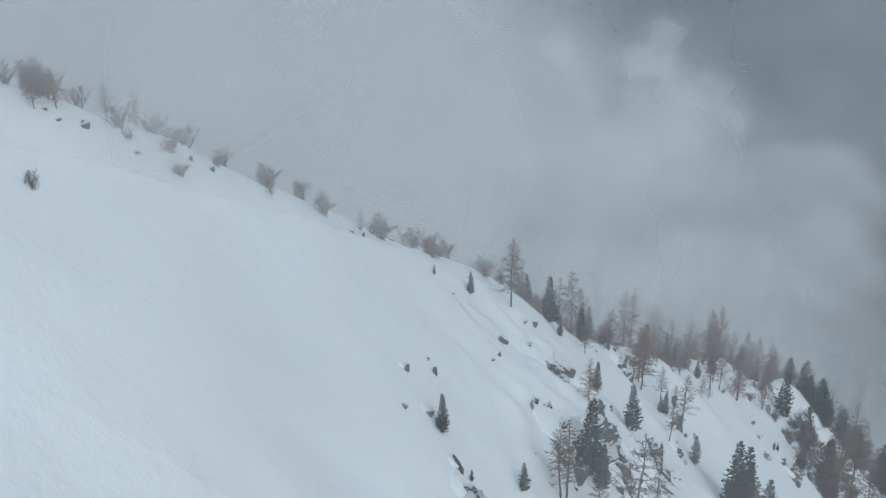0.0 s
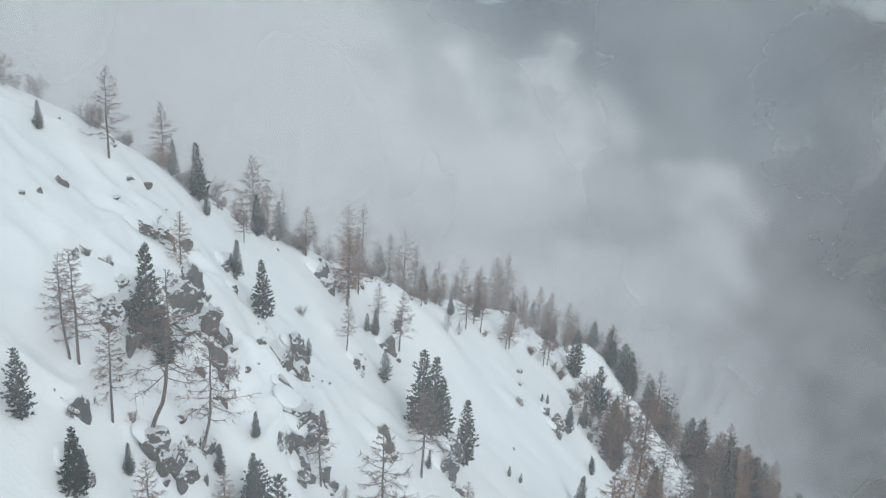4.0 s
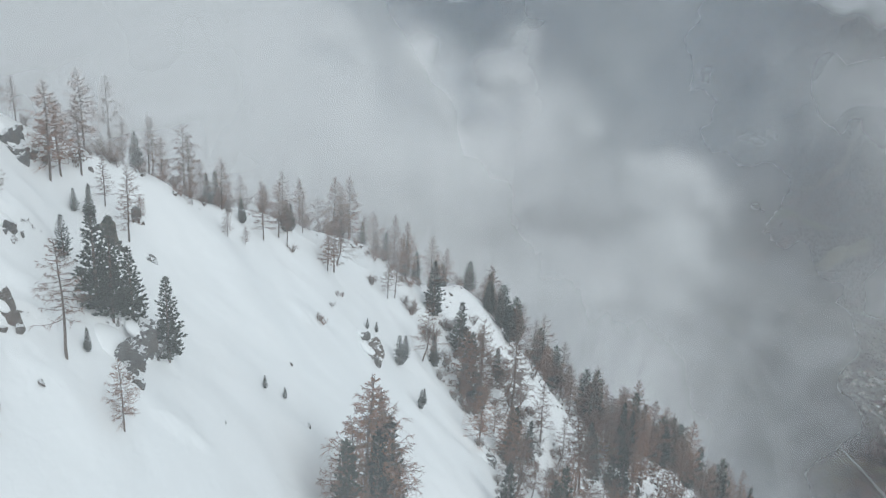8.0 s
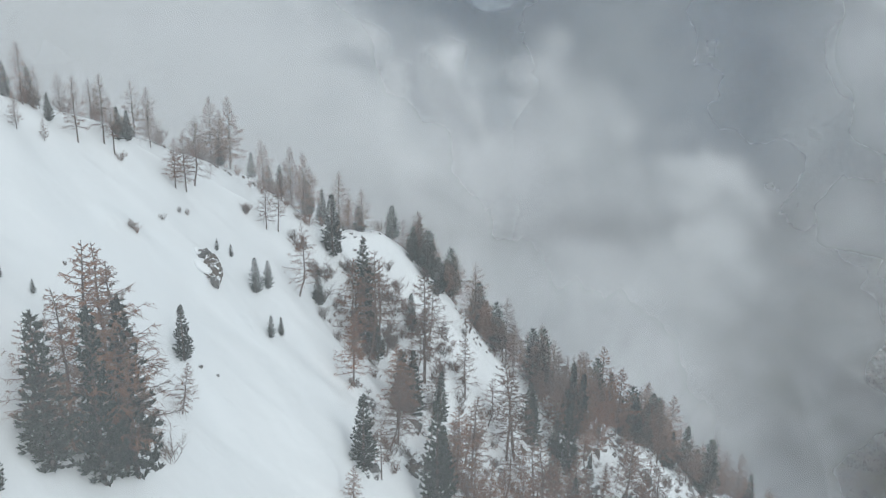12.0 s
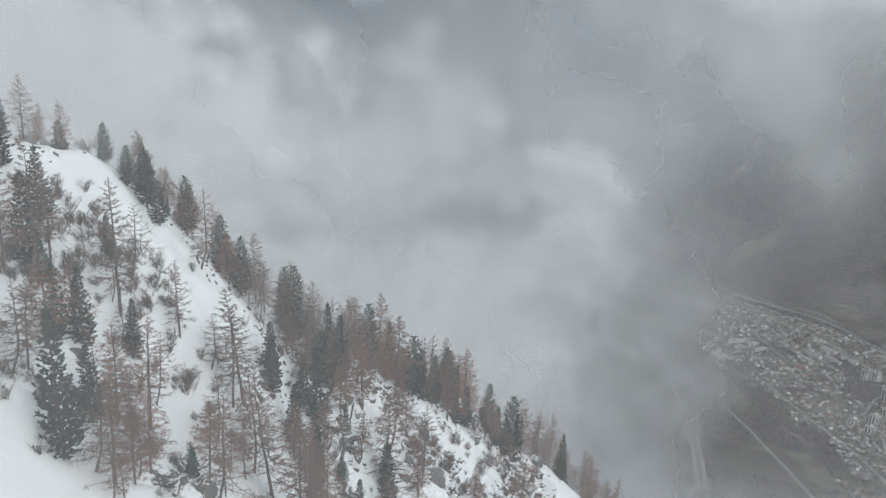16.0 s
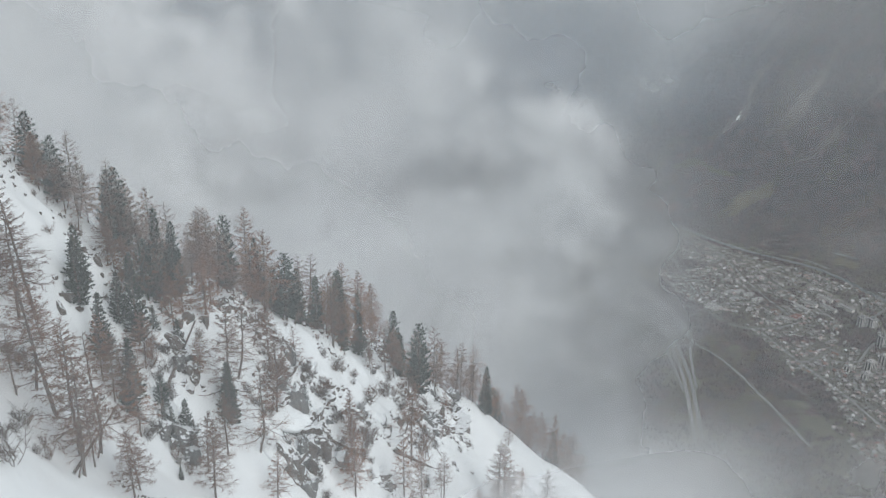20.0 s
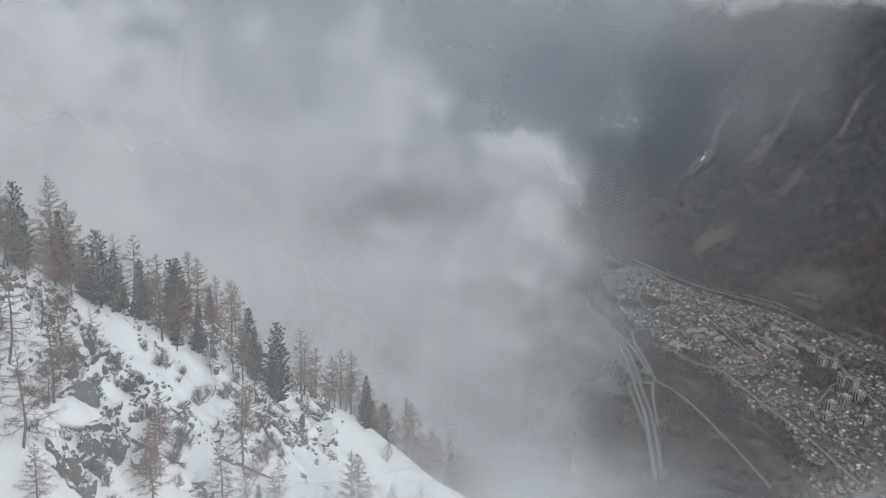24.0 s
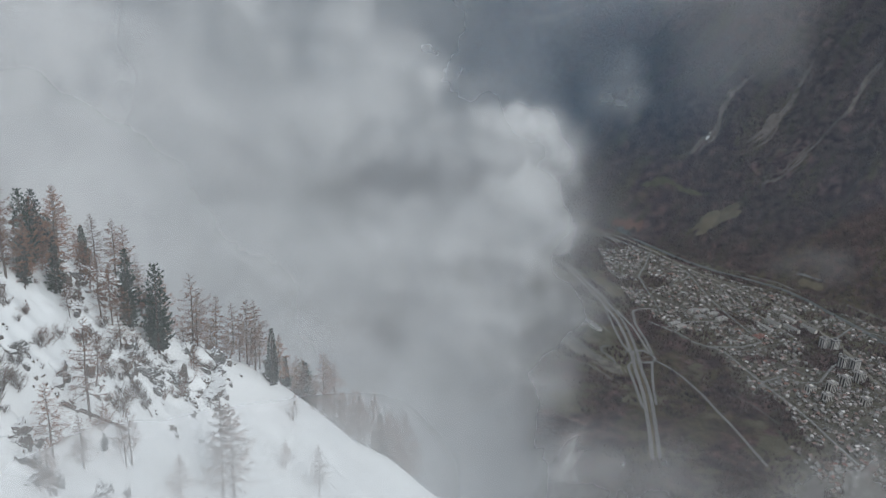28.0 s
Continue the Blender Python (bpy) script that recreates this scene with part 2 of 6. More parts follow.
def bark_material(name, dark, light):
    m, t = material(name)
    c = t.nodes.new("ShaderNodeTexCoord").outputs["Object"]
    st = t.nodes.new("ShaderNodeMapping")
    st.inputs["Scale"].default_value = (6, 6, 1.3)
    t.links.new(c, st.inputs["Vector"])
    n = noise_at(t, st.outputs[0], 2.0, 6, 0.7)
    return finish(m, t, ramp(t, n, ((0.3, dark), (0.7, light))), 0.9, n, 0.05, 0.9)


def cloud_material(name, colour, grain, depth, through=0.5):
    """Cloud: white droplets that let light through, as dense as the sheet's density says, torn by two sizes of noise."""
    m, t = material(name)
    p = place(t)
    a = t.nodes.new("ShaderNodeAttribute")
    a.attribute_name = "cover"
    big, small = noise_at(t, p, 1.0 / grain, 5, 0.52), noise_at(t, p, 3.7 / grain, 4, 0.5)
    torn = sums(t, "ADD", sums(t, "MULTIPLY", sums(t, "SUBTRACT", big, 0.5), depth), sums(t, "MULTIPLY", sums(t, "SUBTRACT", small, 0.5), depth * 0.3))
    torn = sums(t, "MULTIPLY", torn, sums(t, "MULTIPLY", a.outputs["Fac"], 2.0, True))
    fac = sums(t, "ADD", a.outputs["Fac"], torn, True)
    front, back = node(t, "BsdfDiffuse"), node(t, "BsdfTranslucent")
    for b in (front, back):
        b.inputs["Color"].default_value = (*colour, 1)
    body, clear, both = t.nodes.new("ShaderNodeMixShader"), node(t, "BsdfTransparent"), t.nodes.new("ShaderNodeMixShader")
    body.inputs[0].default_value = through
    t.links.new(front.outputs[0], body.inputs[1])
    t.links.new(back.outputs[0], body.inputs[2])
    t.links.new(fac, both.inputs[0])
    t.links.new(clear.outputs[0], both.inputs[1])
    t.links.new(body.outputs[0], both.inputs[2])
    out = t.nodes.new("ShaderNodeOutputMaterial")
    t.links.new(both.outputs[0], out.inputs["Surface"])
    return m


def land_material():
    m, t = material("valley_land")
    p = place(t)
    fall = t.nodes.new("ShaderNodeMapping")
    fall.vector_type = "TEXTURE"
    fall.inputs["Rotation"].default_value, fall.inputs["Scale"].default_value = (0, 0, radians(39.7)), (3.5, 1, 3)
    t.links.new(p, fall.inputs["Vector"])
    woods = ramp(t, noise_at(t, p, 0.022, 9, 0.75), ((0.36, (0.018, 0.012, 0.018)), (0.5, (0.066, 0.041, 0.045)), (0.64, (0.178, 0.112, 0.106))))
    streak = noise_at(t, fall.outputs[0], 0.009, 7, 0.65)
    woods = mix(t, ramp(t, streak, ((0.50, (0, 0, 0)), (0.60, (0.8, 0.8, 0.8)))), woods, ramp(t, noise_at(t, p, 0.05, 6, 0.75), ((0.35, (0.034, 0.032, 0.018)), (0.65, (0.125, 0.105, 0.062)))))
    woods = mix(t, ramp(t, noise_at(t, fall.outputs[0], 0.02, 8, 0.7), ((0.60, (0, 0, 0)), (0.72, (0.55, 0.55, 0.55)))), woods, (0.16, 0.115, 0.11))
    meadow = ramp(t, noise_at(t, p, 0.02, 6, 0.6), ((0.3, (0.075, 0.072, 0.048)), (0.7, (0.165, 0.145, 0.105))))
    flat = ramp(t, up_of(t), ((0.965, (0, 0, 0)), (0.99, (1, 1, 1))))
    patch = ramp(t, noise_at(t, p, 0.006, 5, 0.55), ((0.50, (0, 0, 0)), (0.58, (1, 1, 1))))
    return finish(m, t, mix(t, mix(t, 1.0, patch, mix(t, 0.7, flat, (0.25, 0.25, 0.25), "ADD"), "MULTIPLY"), woods, meadow), 0.95, sums(t, "ADD", noise_at(t, p, 0.045, 8, 0.75), sums(t, "MULTIPLY", streak, 2.0)), 26.0, 0.9)


SNOW = snow_material()
CUSHION = snow_material("snow_cushion", False)
ROCK = rock_material("grey_gneiss", (0.060, 0.060, 0.061), (0.25, 0.248, 0.243), (0.15, 0.128, 0.112))
BROWN_ROCK = rock_material("brown_gneiss", (0.062, 0.055, 0.051), (0.235, 0.205, 0.185), (0.15, 0.108, 0.090))
LARCH_BARK = bark_material("larch_bark", (0.065, 0.052, 0.047), (0.21, 0.165, 0.145))
LARCH_TWIG = plant_material("larch_twigs", (0.140, 0.088, 0.072), (0.285, 0.184, 0.148), 1.2)
BRUSH_TWIG = plant_material("brushwood_twigs", (0.115, 0.092, 0.083), (0.24, 0.195, 0.175), 1.2)
RUST_TWIG = plant_material("rusty_larch_twigs", (0.165, 0.090, 0.064), (0.335, 0.195, 0.140), 1.2)
NEEDLES = plant_material("spruce_needles", (0.020, 0.031, 0.027), (0.064, 0.082, 0.068), 2.0, 0.7, 0.25)
PINE_NEEDLES = plant_material("stone_pine_needles", (0.018, 0.032, 0.029), (0.060, 0.084, 0.072), 2.0, 0.7, 0.2)
LAND = land_material()

# ---- meshes ----
def mesh_of(name, verts, faces, mats, slots=None, soft=False):
    me = bpy.data.meshes.new(name)
    me.from_pydata(verts, [], faces)
    for m in mats:
        me.materials.append(m)
    if slots is not None:
        me.polygons.foreach_set("material_index", slots)
    if soft:
        me.polygons.foreach_set("use_smooth", [True] * len(me.polygons))
    me.update()
    return me


def grid_mesh(name, xs, ys, height, mat):
    x, y = np.meshgrid(xs, ys)
    z = height(x, y)
    n, k = len(ys), len(xs)
    co = np.stack([x, y, z], -1).reshape(-1, 3)
    i = np.arange(n * k).reshape(n, k)
    quads = np.stack([i[:-1, :-1], i[:-1, 1:], i[1:, 1:], i[1:, :-1]], -1).reshape(-1, 4)
    return mesh_of(name, co.tolist(), quads.tolist(), [mat], soft=True)


def thing(name, label, category, group="", at=None, kind=""):
    ob = tagged(new(name), label, category, group, kind)
    if at is not None:
        ob.matrix_basis = at
    return ob


def part(name, me, parent, label=""):
    ob = new(name, me)
    ob.parent = parent
    return tagged(ob, label)


# ---- ground ----
near_x = np.concatenate([np.arange(-300, -80, 5.0), np.arange(-80, -40, 0.7), np.arange(-40, 40, 0.38), np.arange(40, 200, 0.7), np.arange(200, 420, 5.0)])
near_y = np.concatenate([np.arange(-160, 0, 5.0), np.arange(0, 30, 0.7), np.arange(30, 125, 0.38), np.arange(125, 290, 0.7), np.arange(290, 420, 5.0)])
tagged(new("ground", grid_mesh("ground", near_x, near_y, slope_height, SNOW)), "steep mountainside under deep old snow", "snow slope", kind="structure")
far_x = np.concatenate([np.arange(-4200, 600, 60.0), np.arange(600, 3600, 15.0), np.arange(3600, 4700, 60.0)])
far_y = np.concatenate([np.arange(-900, 1200, 60.0), np.arange(1200, 4980, 15.0)])
tagged(new("ground_valley", grid_mesh("ground_valley", far_x, far_y, land_height, LAND)), "brown wooded valley floor and far mountainside below the snow line", "valley", kind="structure")


# ---- cloud ----
def cloud_sheet(name, label, x0, y0, x1, y1, z0, z1, density, mat, cells=(90, 60), bulge=0.0, size=300.0, k=0, lean=0.0):
    """A bank of cloud that hangs over the line from (x0, y0) to (x1, y1), z0 to z1 high; density(x, z) from 0 to 1. lean: how far its face slopes back."""
    u, v = np.meshgrid(np.linspace(0, 1, cells[0]), np.linspace(0, 1, cells[1]))
    x, y, z = x0 + (x1 - x0) * u, y0 + (y1 - y0) * u, z0 + (z1 - z0) * v
    dens = np.clip(density(x, z), 0, 1)
    edge = np.clip(np.minimum(np.minimum(u, 1 - u) / 0.10, np.minimum(v, 1 - v) / 0.12), 0, 1)
    dens = dens * edge * edge * (3 - 2 * edge)
    # soft swellings towards the open side, greatest where the cloud is thick
    wx, wz = x + 0.4 * size * fbm(x, z, 0.9 * size, 3, k + 3), z + 0.4 * size * fbm(x, z, 0.9 * size, 3, k + 7)
    y = y - bulge * (0.4 * dens + 0.8 * fbm(0.8 * wx - 0.6 * wz, 0.6 * wx + 0.8 * wz, size, 3, k))
    if lean:
        back = lean * np.maximum(z + 600, 0)
        grow = (y + back - 55) / (y - 55)
        x, y, z = 147 + (x - 147) * grow, y + back, -87 + (z + 87) * grow
    i = np.arange(u.size).reshape(u.shape)
    quads = np.stack([i[:-1, :-1], i[:-1, 1:], i[1:, 1:], i[1:, :-1]], -1).reshape(-1, 4)
    me = mesh_of(name, np.stack([x, y, z], -1).reshape(-1, 3).tolist(), quads.tolist(), [mat], soft=True)
    me.attributes.new("cover", "FLOAT", "POINT").data.foreach_set("value", dens.ravel().astype(np.float32))
    return tagged(new(name, me), label, "cloud", kind="stuff")


def step(a, b, x):
    t = np.clip((x - a) / (b - a), 0, 1)
    return t * t * (3 - 2 * t)


CLOUD = cloud_material("cloud", (0.97, 0.975, 0.98), 150, 0.9, 0.30)
WISP = cloud_material("cloud_wisp", (0.90, 0.91, 0.915), 120, 0.8)
MIST = cloud_material("mist", (0.94, 0.945, 0.95), 90, 1.2)
THIN = cloud_material("thin_mist", (0.95, 0.955, 0.96), 110, 1.1)
# the same mist with shade painted in as a darker colour
SHADE_MIST = cloud_material("shade_painted_mist", (0.49, 0.505, 0.525), 90, 1.0)
DRIFT = cloud_material("drifting_mist", (0.84, 0.85, 0.86), 40, 1.0)
VEIL = cloud_material("veil", (0.90, 0.91, 0.915), 60, 0.5)
# the blue of distant air, painted as the colour of a sheet
HAZE = cloud_material("painted_blue_haze", (0.045, 0.185, 0.345), 700, 0.4)
BEHIND = "thin grey mist drifting behind the edge of the spur"
BEYOND = "grey mist hanging beyond the spur"


def over_edge(x, z):
    """Height over the edge of the spur."""
    return z + 52 + 1.12 * x


def swirl(x, z, size, k):
    """Torn, curling unevenness from -1 to 1."""
    wx, wz = x + 0.3 * size * fbm(x, z, size, 3, k + 2), z + 0.3 * size * fbm(x, z, size, 3, k + 5)
    return 1.6 * fbm(0.8 * wx - 0.6 * wz, 0.6 * wx + 0.8 * wz, size, 5, k)


# the thinnest mist, between the path and the slope
cloud_sheet("mist", "hardly visible thin mist before the slope", -160, -24, 330, 150, -330, 150, lambda x, z: (0.05 + 0.155 * step(158, 122, x) - 0.045 * step(95, 75, x) * step(5, 25, x)) * step(0, 14, z - slope_height(x, -24 + 0.355 * (x + 160))), VEIL, (40, 40))
# mist that hangs behind the edge of the spur
cloud_sheet("mist", BEHIND, -230, -255, 75, 233, -330, 170, lambda x, z: 0.40 * step(80, 0, x) * step(52, 6, over_edge(x, z)) * step(0, 5, z - slope_height(x, -255 + 1.6 * (x + 230))), MIST, bulge=4, size=60)
cloud_sheet("mist", BEHIND, -240, -120, 190, 356, -380, 190, lambda x, z: 0.46 * step(210, 90, x) * step(70, 10, over_edge(x, z)), MIST, bulge=6, size=60, k=1)
# mist beyond it, thick uphill and thinning out towards the valley
cloud_sheet("mist", BEYOND, -420, 360, 360, 372, -420, 280, lambda x, z: (0.74 * step(15, -115, x) + 0.13 * step(210, 90, x)) * (1 + 0.5 * swirl(x, z, 80, 2)), THIN, bulge=14, size=120, k=2)
cloud_sheet("mist", BEYOND, -700, 620, 560, 620, -760, 300, lambda x, z: (0.58 * step(10, -210, x) + 0.15 * step(330, 150, x)) * (1 + 0.7 * swirl(x, z, 150, 3)), THIN, bulge=20, size=200, k=3)
# its shade is painted: a darker colour than the mist around it
cloud_sheet("mist", "thin mist before the valley, painted grey as if in shade", -60, 420, 430, 424, -470, 200, lambda x, z: 0.66 * step(22, 88, x) * step(290, 205, x - 14 * step(-180, -240, z) + 34 * swirl(x, z, 70, 5)) * (1 - 0.45 * step(100, 190, x) * step(-190, -130, z)) * (1 + 0.35 * swirl(x, z, 75, 8)), SHADE_MIST, (110, 120), 8, 90, 6)
cloud_sheet("cloud_wisp", "grey cloud drifting high before the valley", 150, 420, 480, 440, -220, 100, lambda x, z: 0.36 * step(0.1, 0.95, 1.15 - np.hypot((x - 280) / 112, (z + 68) / 76) + 0.35 * swirl(x, z, 70, 5)), THIN, (80, 70), 10, 80, 10)
cloud_sheet("mist", "pale drift of mist beside the slope", 60, 140, 190, 142, -140, 70, lambda x, z: 0.36 * (1 + 0.6 * swirl(x, z, 26, 3)) * step(82, 104, x + 6 * swirl(x, z, 20, 1)) * step(158, 126, x + 8 * swirl(x, z, 24, 4)) * step(-92, -56, z + 8 * swirl(x, z, 18, 6)), DRIFT, (80, 80), bulge=2, size=30, k=3)
# mist that lies on the lowest part of the slope
cloud_sheet("mist", "white mist lying on the lowest snow", 60, 152, 340, 158, -300, -100, lambda x, z: 0.55 * step(-130, -162, z + 7 * fbm(x, z, 30, 3, 4)) * step(85, 115, x) * step(185, 140, x), MIST, bulge=3, size=40, k=5)
# this low mist also has shade put into its colour
cloud_sheet("mist", "mist painted grey for shade, creeping over the foot of the spur", -60, 500, 640, 500, -760, -250, lambda x, z: 0.46 * step(-270, -400, z + 0.06 * x + 60 * fbm(x, z, 110, 4, 7)) * step(430, 250, x + 60 * fbm(x, z, 90, 3, 2)), SHADE_MIST, bulge=20, size=120, k=6)

cloud_sheet("mist", "pale mist over the woods at the foot of the spur", 150, 900, 1250, 900, -1010, -500, lambda x, z: (0.24 + 0.12 * step(650, 430, x)) * step(-615, -730, z + 40 * swirl(x, z, 200, 4)) * (1 + 0.4 * swirl(x, z, 120, 9)), MIST, (110, 60), 10, 120, 7)

# the billows of the great bank: x, z, half width, half height, thickness; then the rents in it
BILLOWS = ((-260, -262, 125, 95, 0.95), (-84, -280, 78, 72, 0.95), (46, -250, 60, 66, 0.92), (192, -238, 60, 70, 0.98), (240, -305, 72, 72, 0.95), (-288, -420, 210, 150, 0.95), (20, -375, 210, 90, 0.95), (352, -402, 75, 56, 0.64), (450, -372, 98, 76, 0.44), (476, -470, 86, 76, 0.62), (440, -575, 112, 82, 0.80), (205, -600, 250, 95, 0.95), (-60, -620, 240, 110, 0.95), (350, -690, 130, 85, 0.72))
LOW_BILLOWS = ((267, -813, 180, 124, 0.66), (420, -887, 150, 118, 0.48), (600, -1060, 266, 92, 0.48), (231, -1028, 220, 132, 0.6), (950, -1120, 214, 75, 0.38), (-523, -470, 230, 470, 0.9), (-1000, -432, 600, 600, 1), (-200, -900, 400, 300, 0.9))
RENTS = ((266, -467, 76, 34, 0.85), (-45, -498, 84, 30, 0.50), (165, -500, 56, 28, 0.50), (345, -338, 40, 44, 0.45), (116, -212, 20, 44, 0.25), (-140, -206, 60, 30, 0.6), (-20, -225, 20, 30, 0.25), (430, -441, 50, 22, 0.25), (-194, -559, 89, 39, 0.25))


def bank(x, z, k=0, grow=1.0):
    """The body of the cloud that fills the valley, heaped of billows and torn open where the town shows."""
    clear = 1
    for bx, bz, rx, rz, w in BILLOWS + LOW_BILLOWS:
        clear = clear * (1 - w * np.exp(-(((x - bx) / rx / grow) ** 2 + ((z - bz) / rz / grow) ** 2) ** 0.9))
    body = 1 - clear
    for bx, bz, rx, rz, w in RENTS:
        body = body * (1 - w * np.exp(-((x - bx) / rx) ** 2 - ((z - bz) / rz) ** 2))
    torn = body + (0.36 * swirl(x, z, 110, k + 3) + 0.26 * swirl(x, z, 45, k + 8)) * step(0.05, 0.4, body)
    return 0.72 * step(0.12, 1.10, torn)


# the great bank of cloud in the valley, and its hinder part
for far, k, wide in ((1450, 0, 1), (1700, 0, 1.18)):
    cloud_sheet("cloud_bank", "thick pale grey cloud that fills the valley", 147 - 1640 * wide, far, 147 + 1150 * wide, far, -87 - min(1103 * wide, 1140), -87 + 500 * wide, lambda x, z: bank((x - 147) / wide + 147, (z + 87) / wide - 87, k), CLOUD, (380, 220), 72, 120 * wide, 4 + k, 0.45)
cloud_sheet("cloud_bank", "thin torn fringe of the valley cloud", -900, 1400, 1300, 1400, -1190, 380, lambda x, z: 0.40 * bank(x, z, 5, 1.2), CLOUD, (240, 170), 20, 150, 6, 0.45)
cloud_sheet("cloud_wisp", "loose scrap of cloud before the dark mountain", 560, 2400, 1340, 2400, -800, -200, lambda x, z: 0.26 * step(0.1, 0.9, 1.05 - np.hypot((x - 985) / 150, (z + 460) / 135) + 0.4 * swirl(x, z, 110, 2)), WISP, (80, 70), 30, 120, 2)
cloud_sheet("cloud_wisp", "thin scrap of cloud over the far riverside", 1300, 2350, 2200, 2350, -1150, -700, lambda x, z: 0.18 * step(0.1, 0.9, 1.0 - np.hypot((x - 1650) / 210, (z + 950) / 85) + 0.4 * swirl(x, z, 110, 6)), WISP, (80, 60), 30, 120, 5)
# tinted sheet: scattered blue light put into its colour, denser to the left
cloud_sheet("haze", "thin haze sheet before the far mountains, scattered blue light painted into its colour", -2800, 2950, 3200, 2950, -1235, 900, lambda x, z: (0.10 + 0.42 * step(1800, 900, x + 300 * fbm(x, z, 500, 3, 2)) * step(-950, -600, z)), HAZE, (60, 40), 0, 420, 8)
cloud_sheet("cloud_wisp", "small white cloud against the far blue mountain", -60, 3400, 330, 3400, -290, -110, lambda x, z: 0.95 * step(0.15, 0.7, 1.1 - np.hypot((x - 135) / 100, (z + 196) / 36) + 0.45 * swirl(x, z, 50, 3)), CLOUD, (70, 40), 20, 60, 3)
# torn cloud along the top of the far mountain
cloud_sheet("cloud_bank", "torn white cloud along the top of the far mountain", 500, 3420, 3600, 3420, -520, 300, lambda x, z: 0.9 * step(-215, -140, z + 110 * fbm(x, z, 300, 4, 9)) * step(1100, 1900, x + 500 * fbm(x, z, 400, 2, 3)), CLOUD, (150, 50), 60, 260, 9)

# ---- trees ----
class Shape:
    """Collects tubes and blades into one mesh."""

    def __init__(self):
        self.verts, self.faces = [], []

    def tube(self, points, radii, sides=5):
        base = len(self.verts)
        for i, (p, r) in enumerate(zip(points, radii)):
            a, b = points[max(0, i - 1)], points[min(len(points) - 1, i + 1)]
            way = (b - a).normalized()
            side = way.cross(Vector((0.31, 0.52, 0.8))).normalized()
            other = way.cross(side)
            for s in range(sides):
                t = 2 * math.pi * s / sides
                self.verts.append(p + side * (r * math.cos(t)) + other * (r * math.sin(t)))
        for i in range(len(points) - 1):
            for s in range(sides):
                a, b = base + i * sides + s, base + i * sides + (s + 1) % sides
                self.faces.append((a, b, b + sides, a + sides))

    def spike(self, a, b, width, twist=0.0):
        """A thin three-sided spike from a to b."""
        way = (b - a).normalized()
        side = way.cross(Vector((math.sin(twist), math.cos(twist), 0.4))).normalized() * width
        other = way.cross(side)
        n = len(self.verts)
        self.verts += [a + side, a - side * 0.5 + other * 0.87, a - side * 0.5 - other * 0.87, b]
        self.faces += [(n, n + 1, n + 3), (n + 1, n + 2, n + 3), (n + 2, n, n + 3)]

    def blade(self, a, b, side):
        """A flat tuft: a slim diamond from a to b."""
        n = len(self.verts)
        m = a.lerp(b, 0.45)
        self.verts += [a, m + side, b, m - side]
        self.faces += [(n, n + 1, n + 2), (n, n + 2, n + 3)]

    def mesh(self, name, mat):
        return mesh_of(name, self.verts, self.faces, [mat])


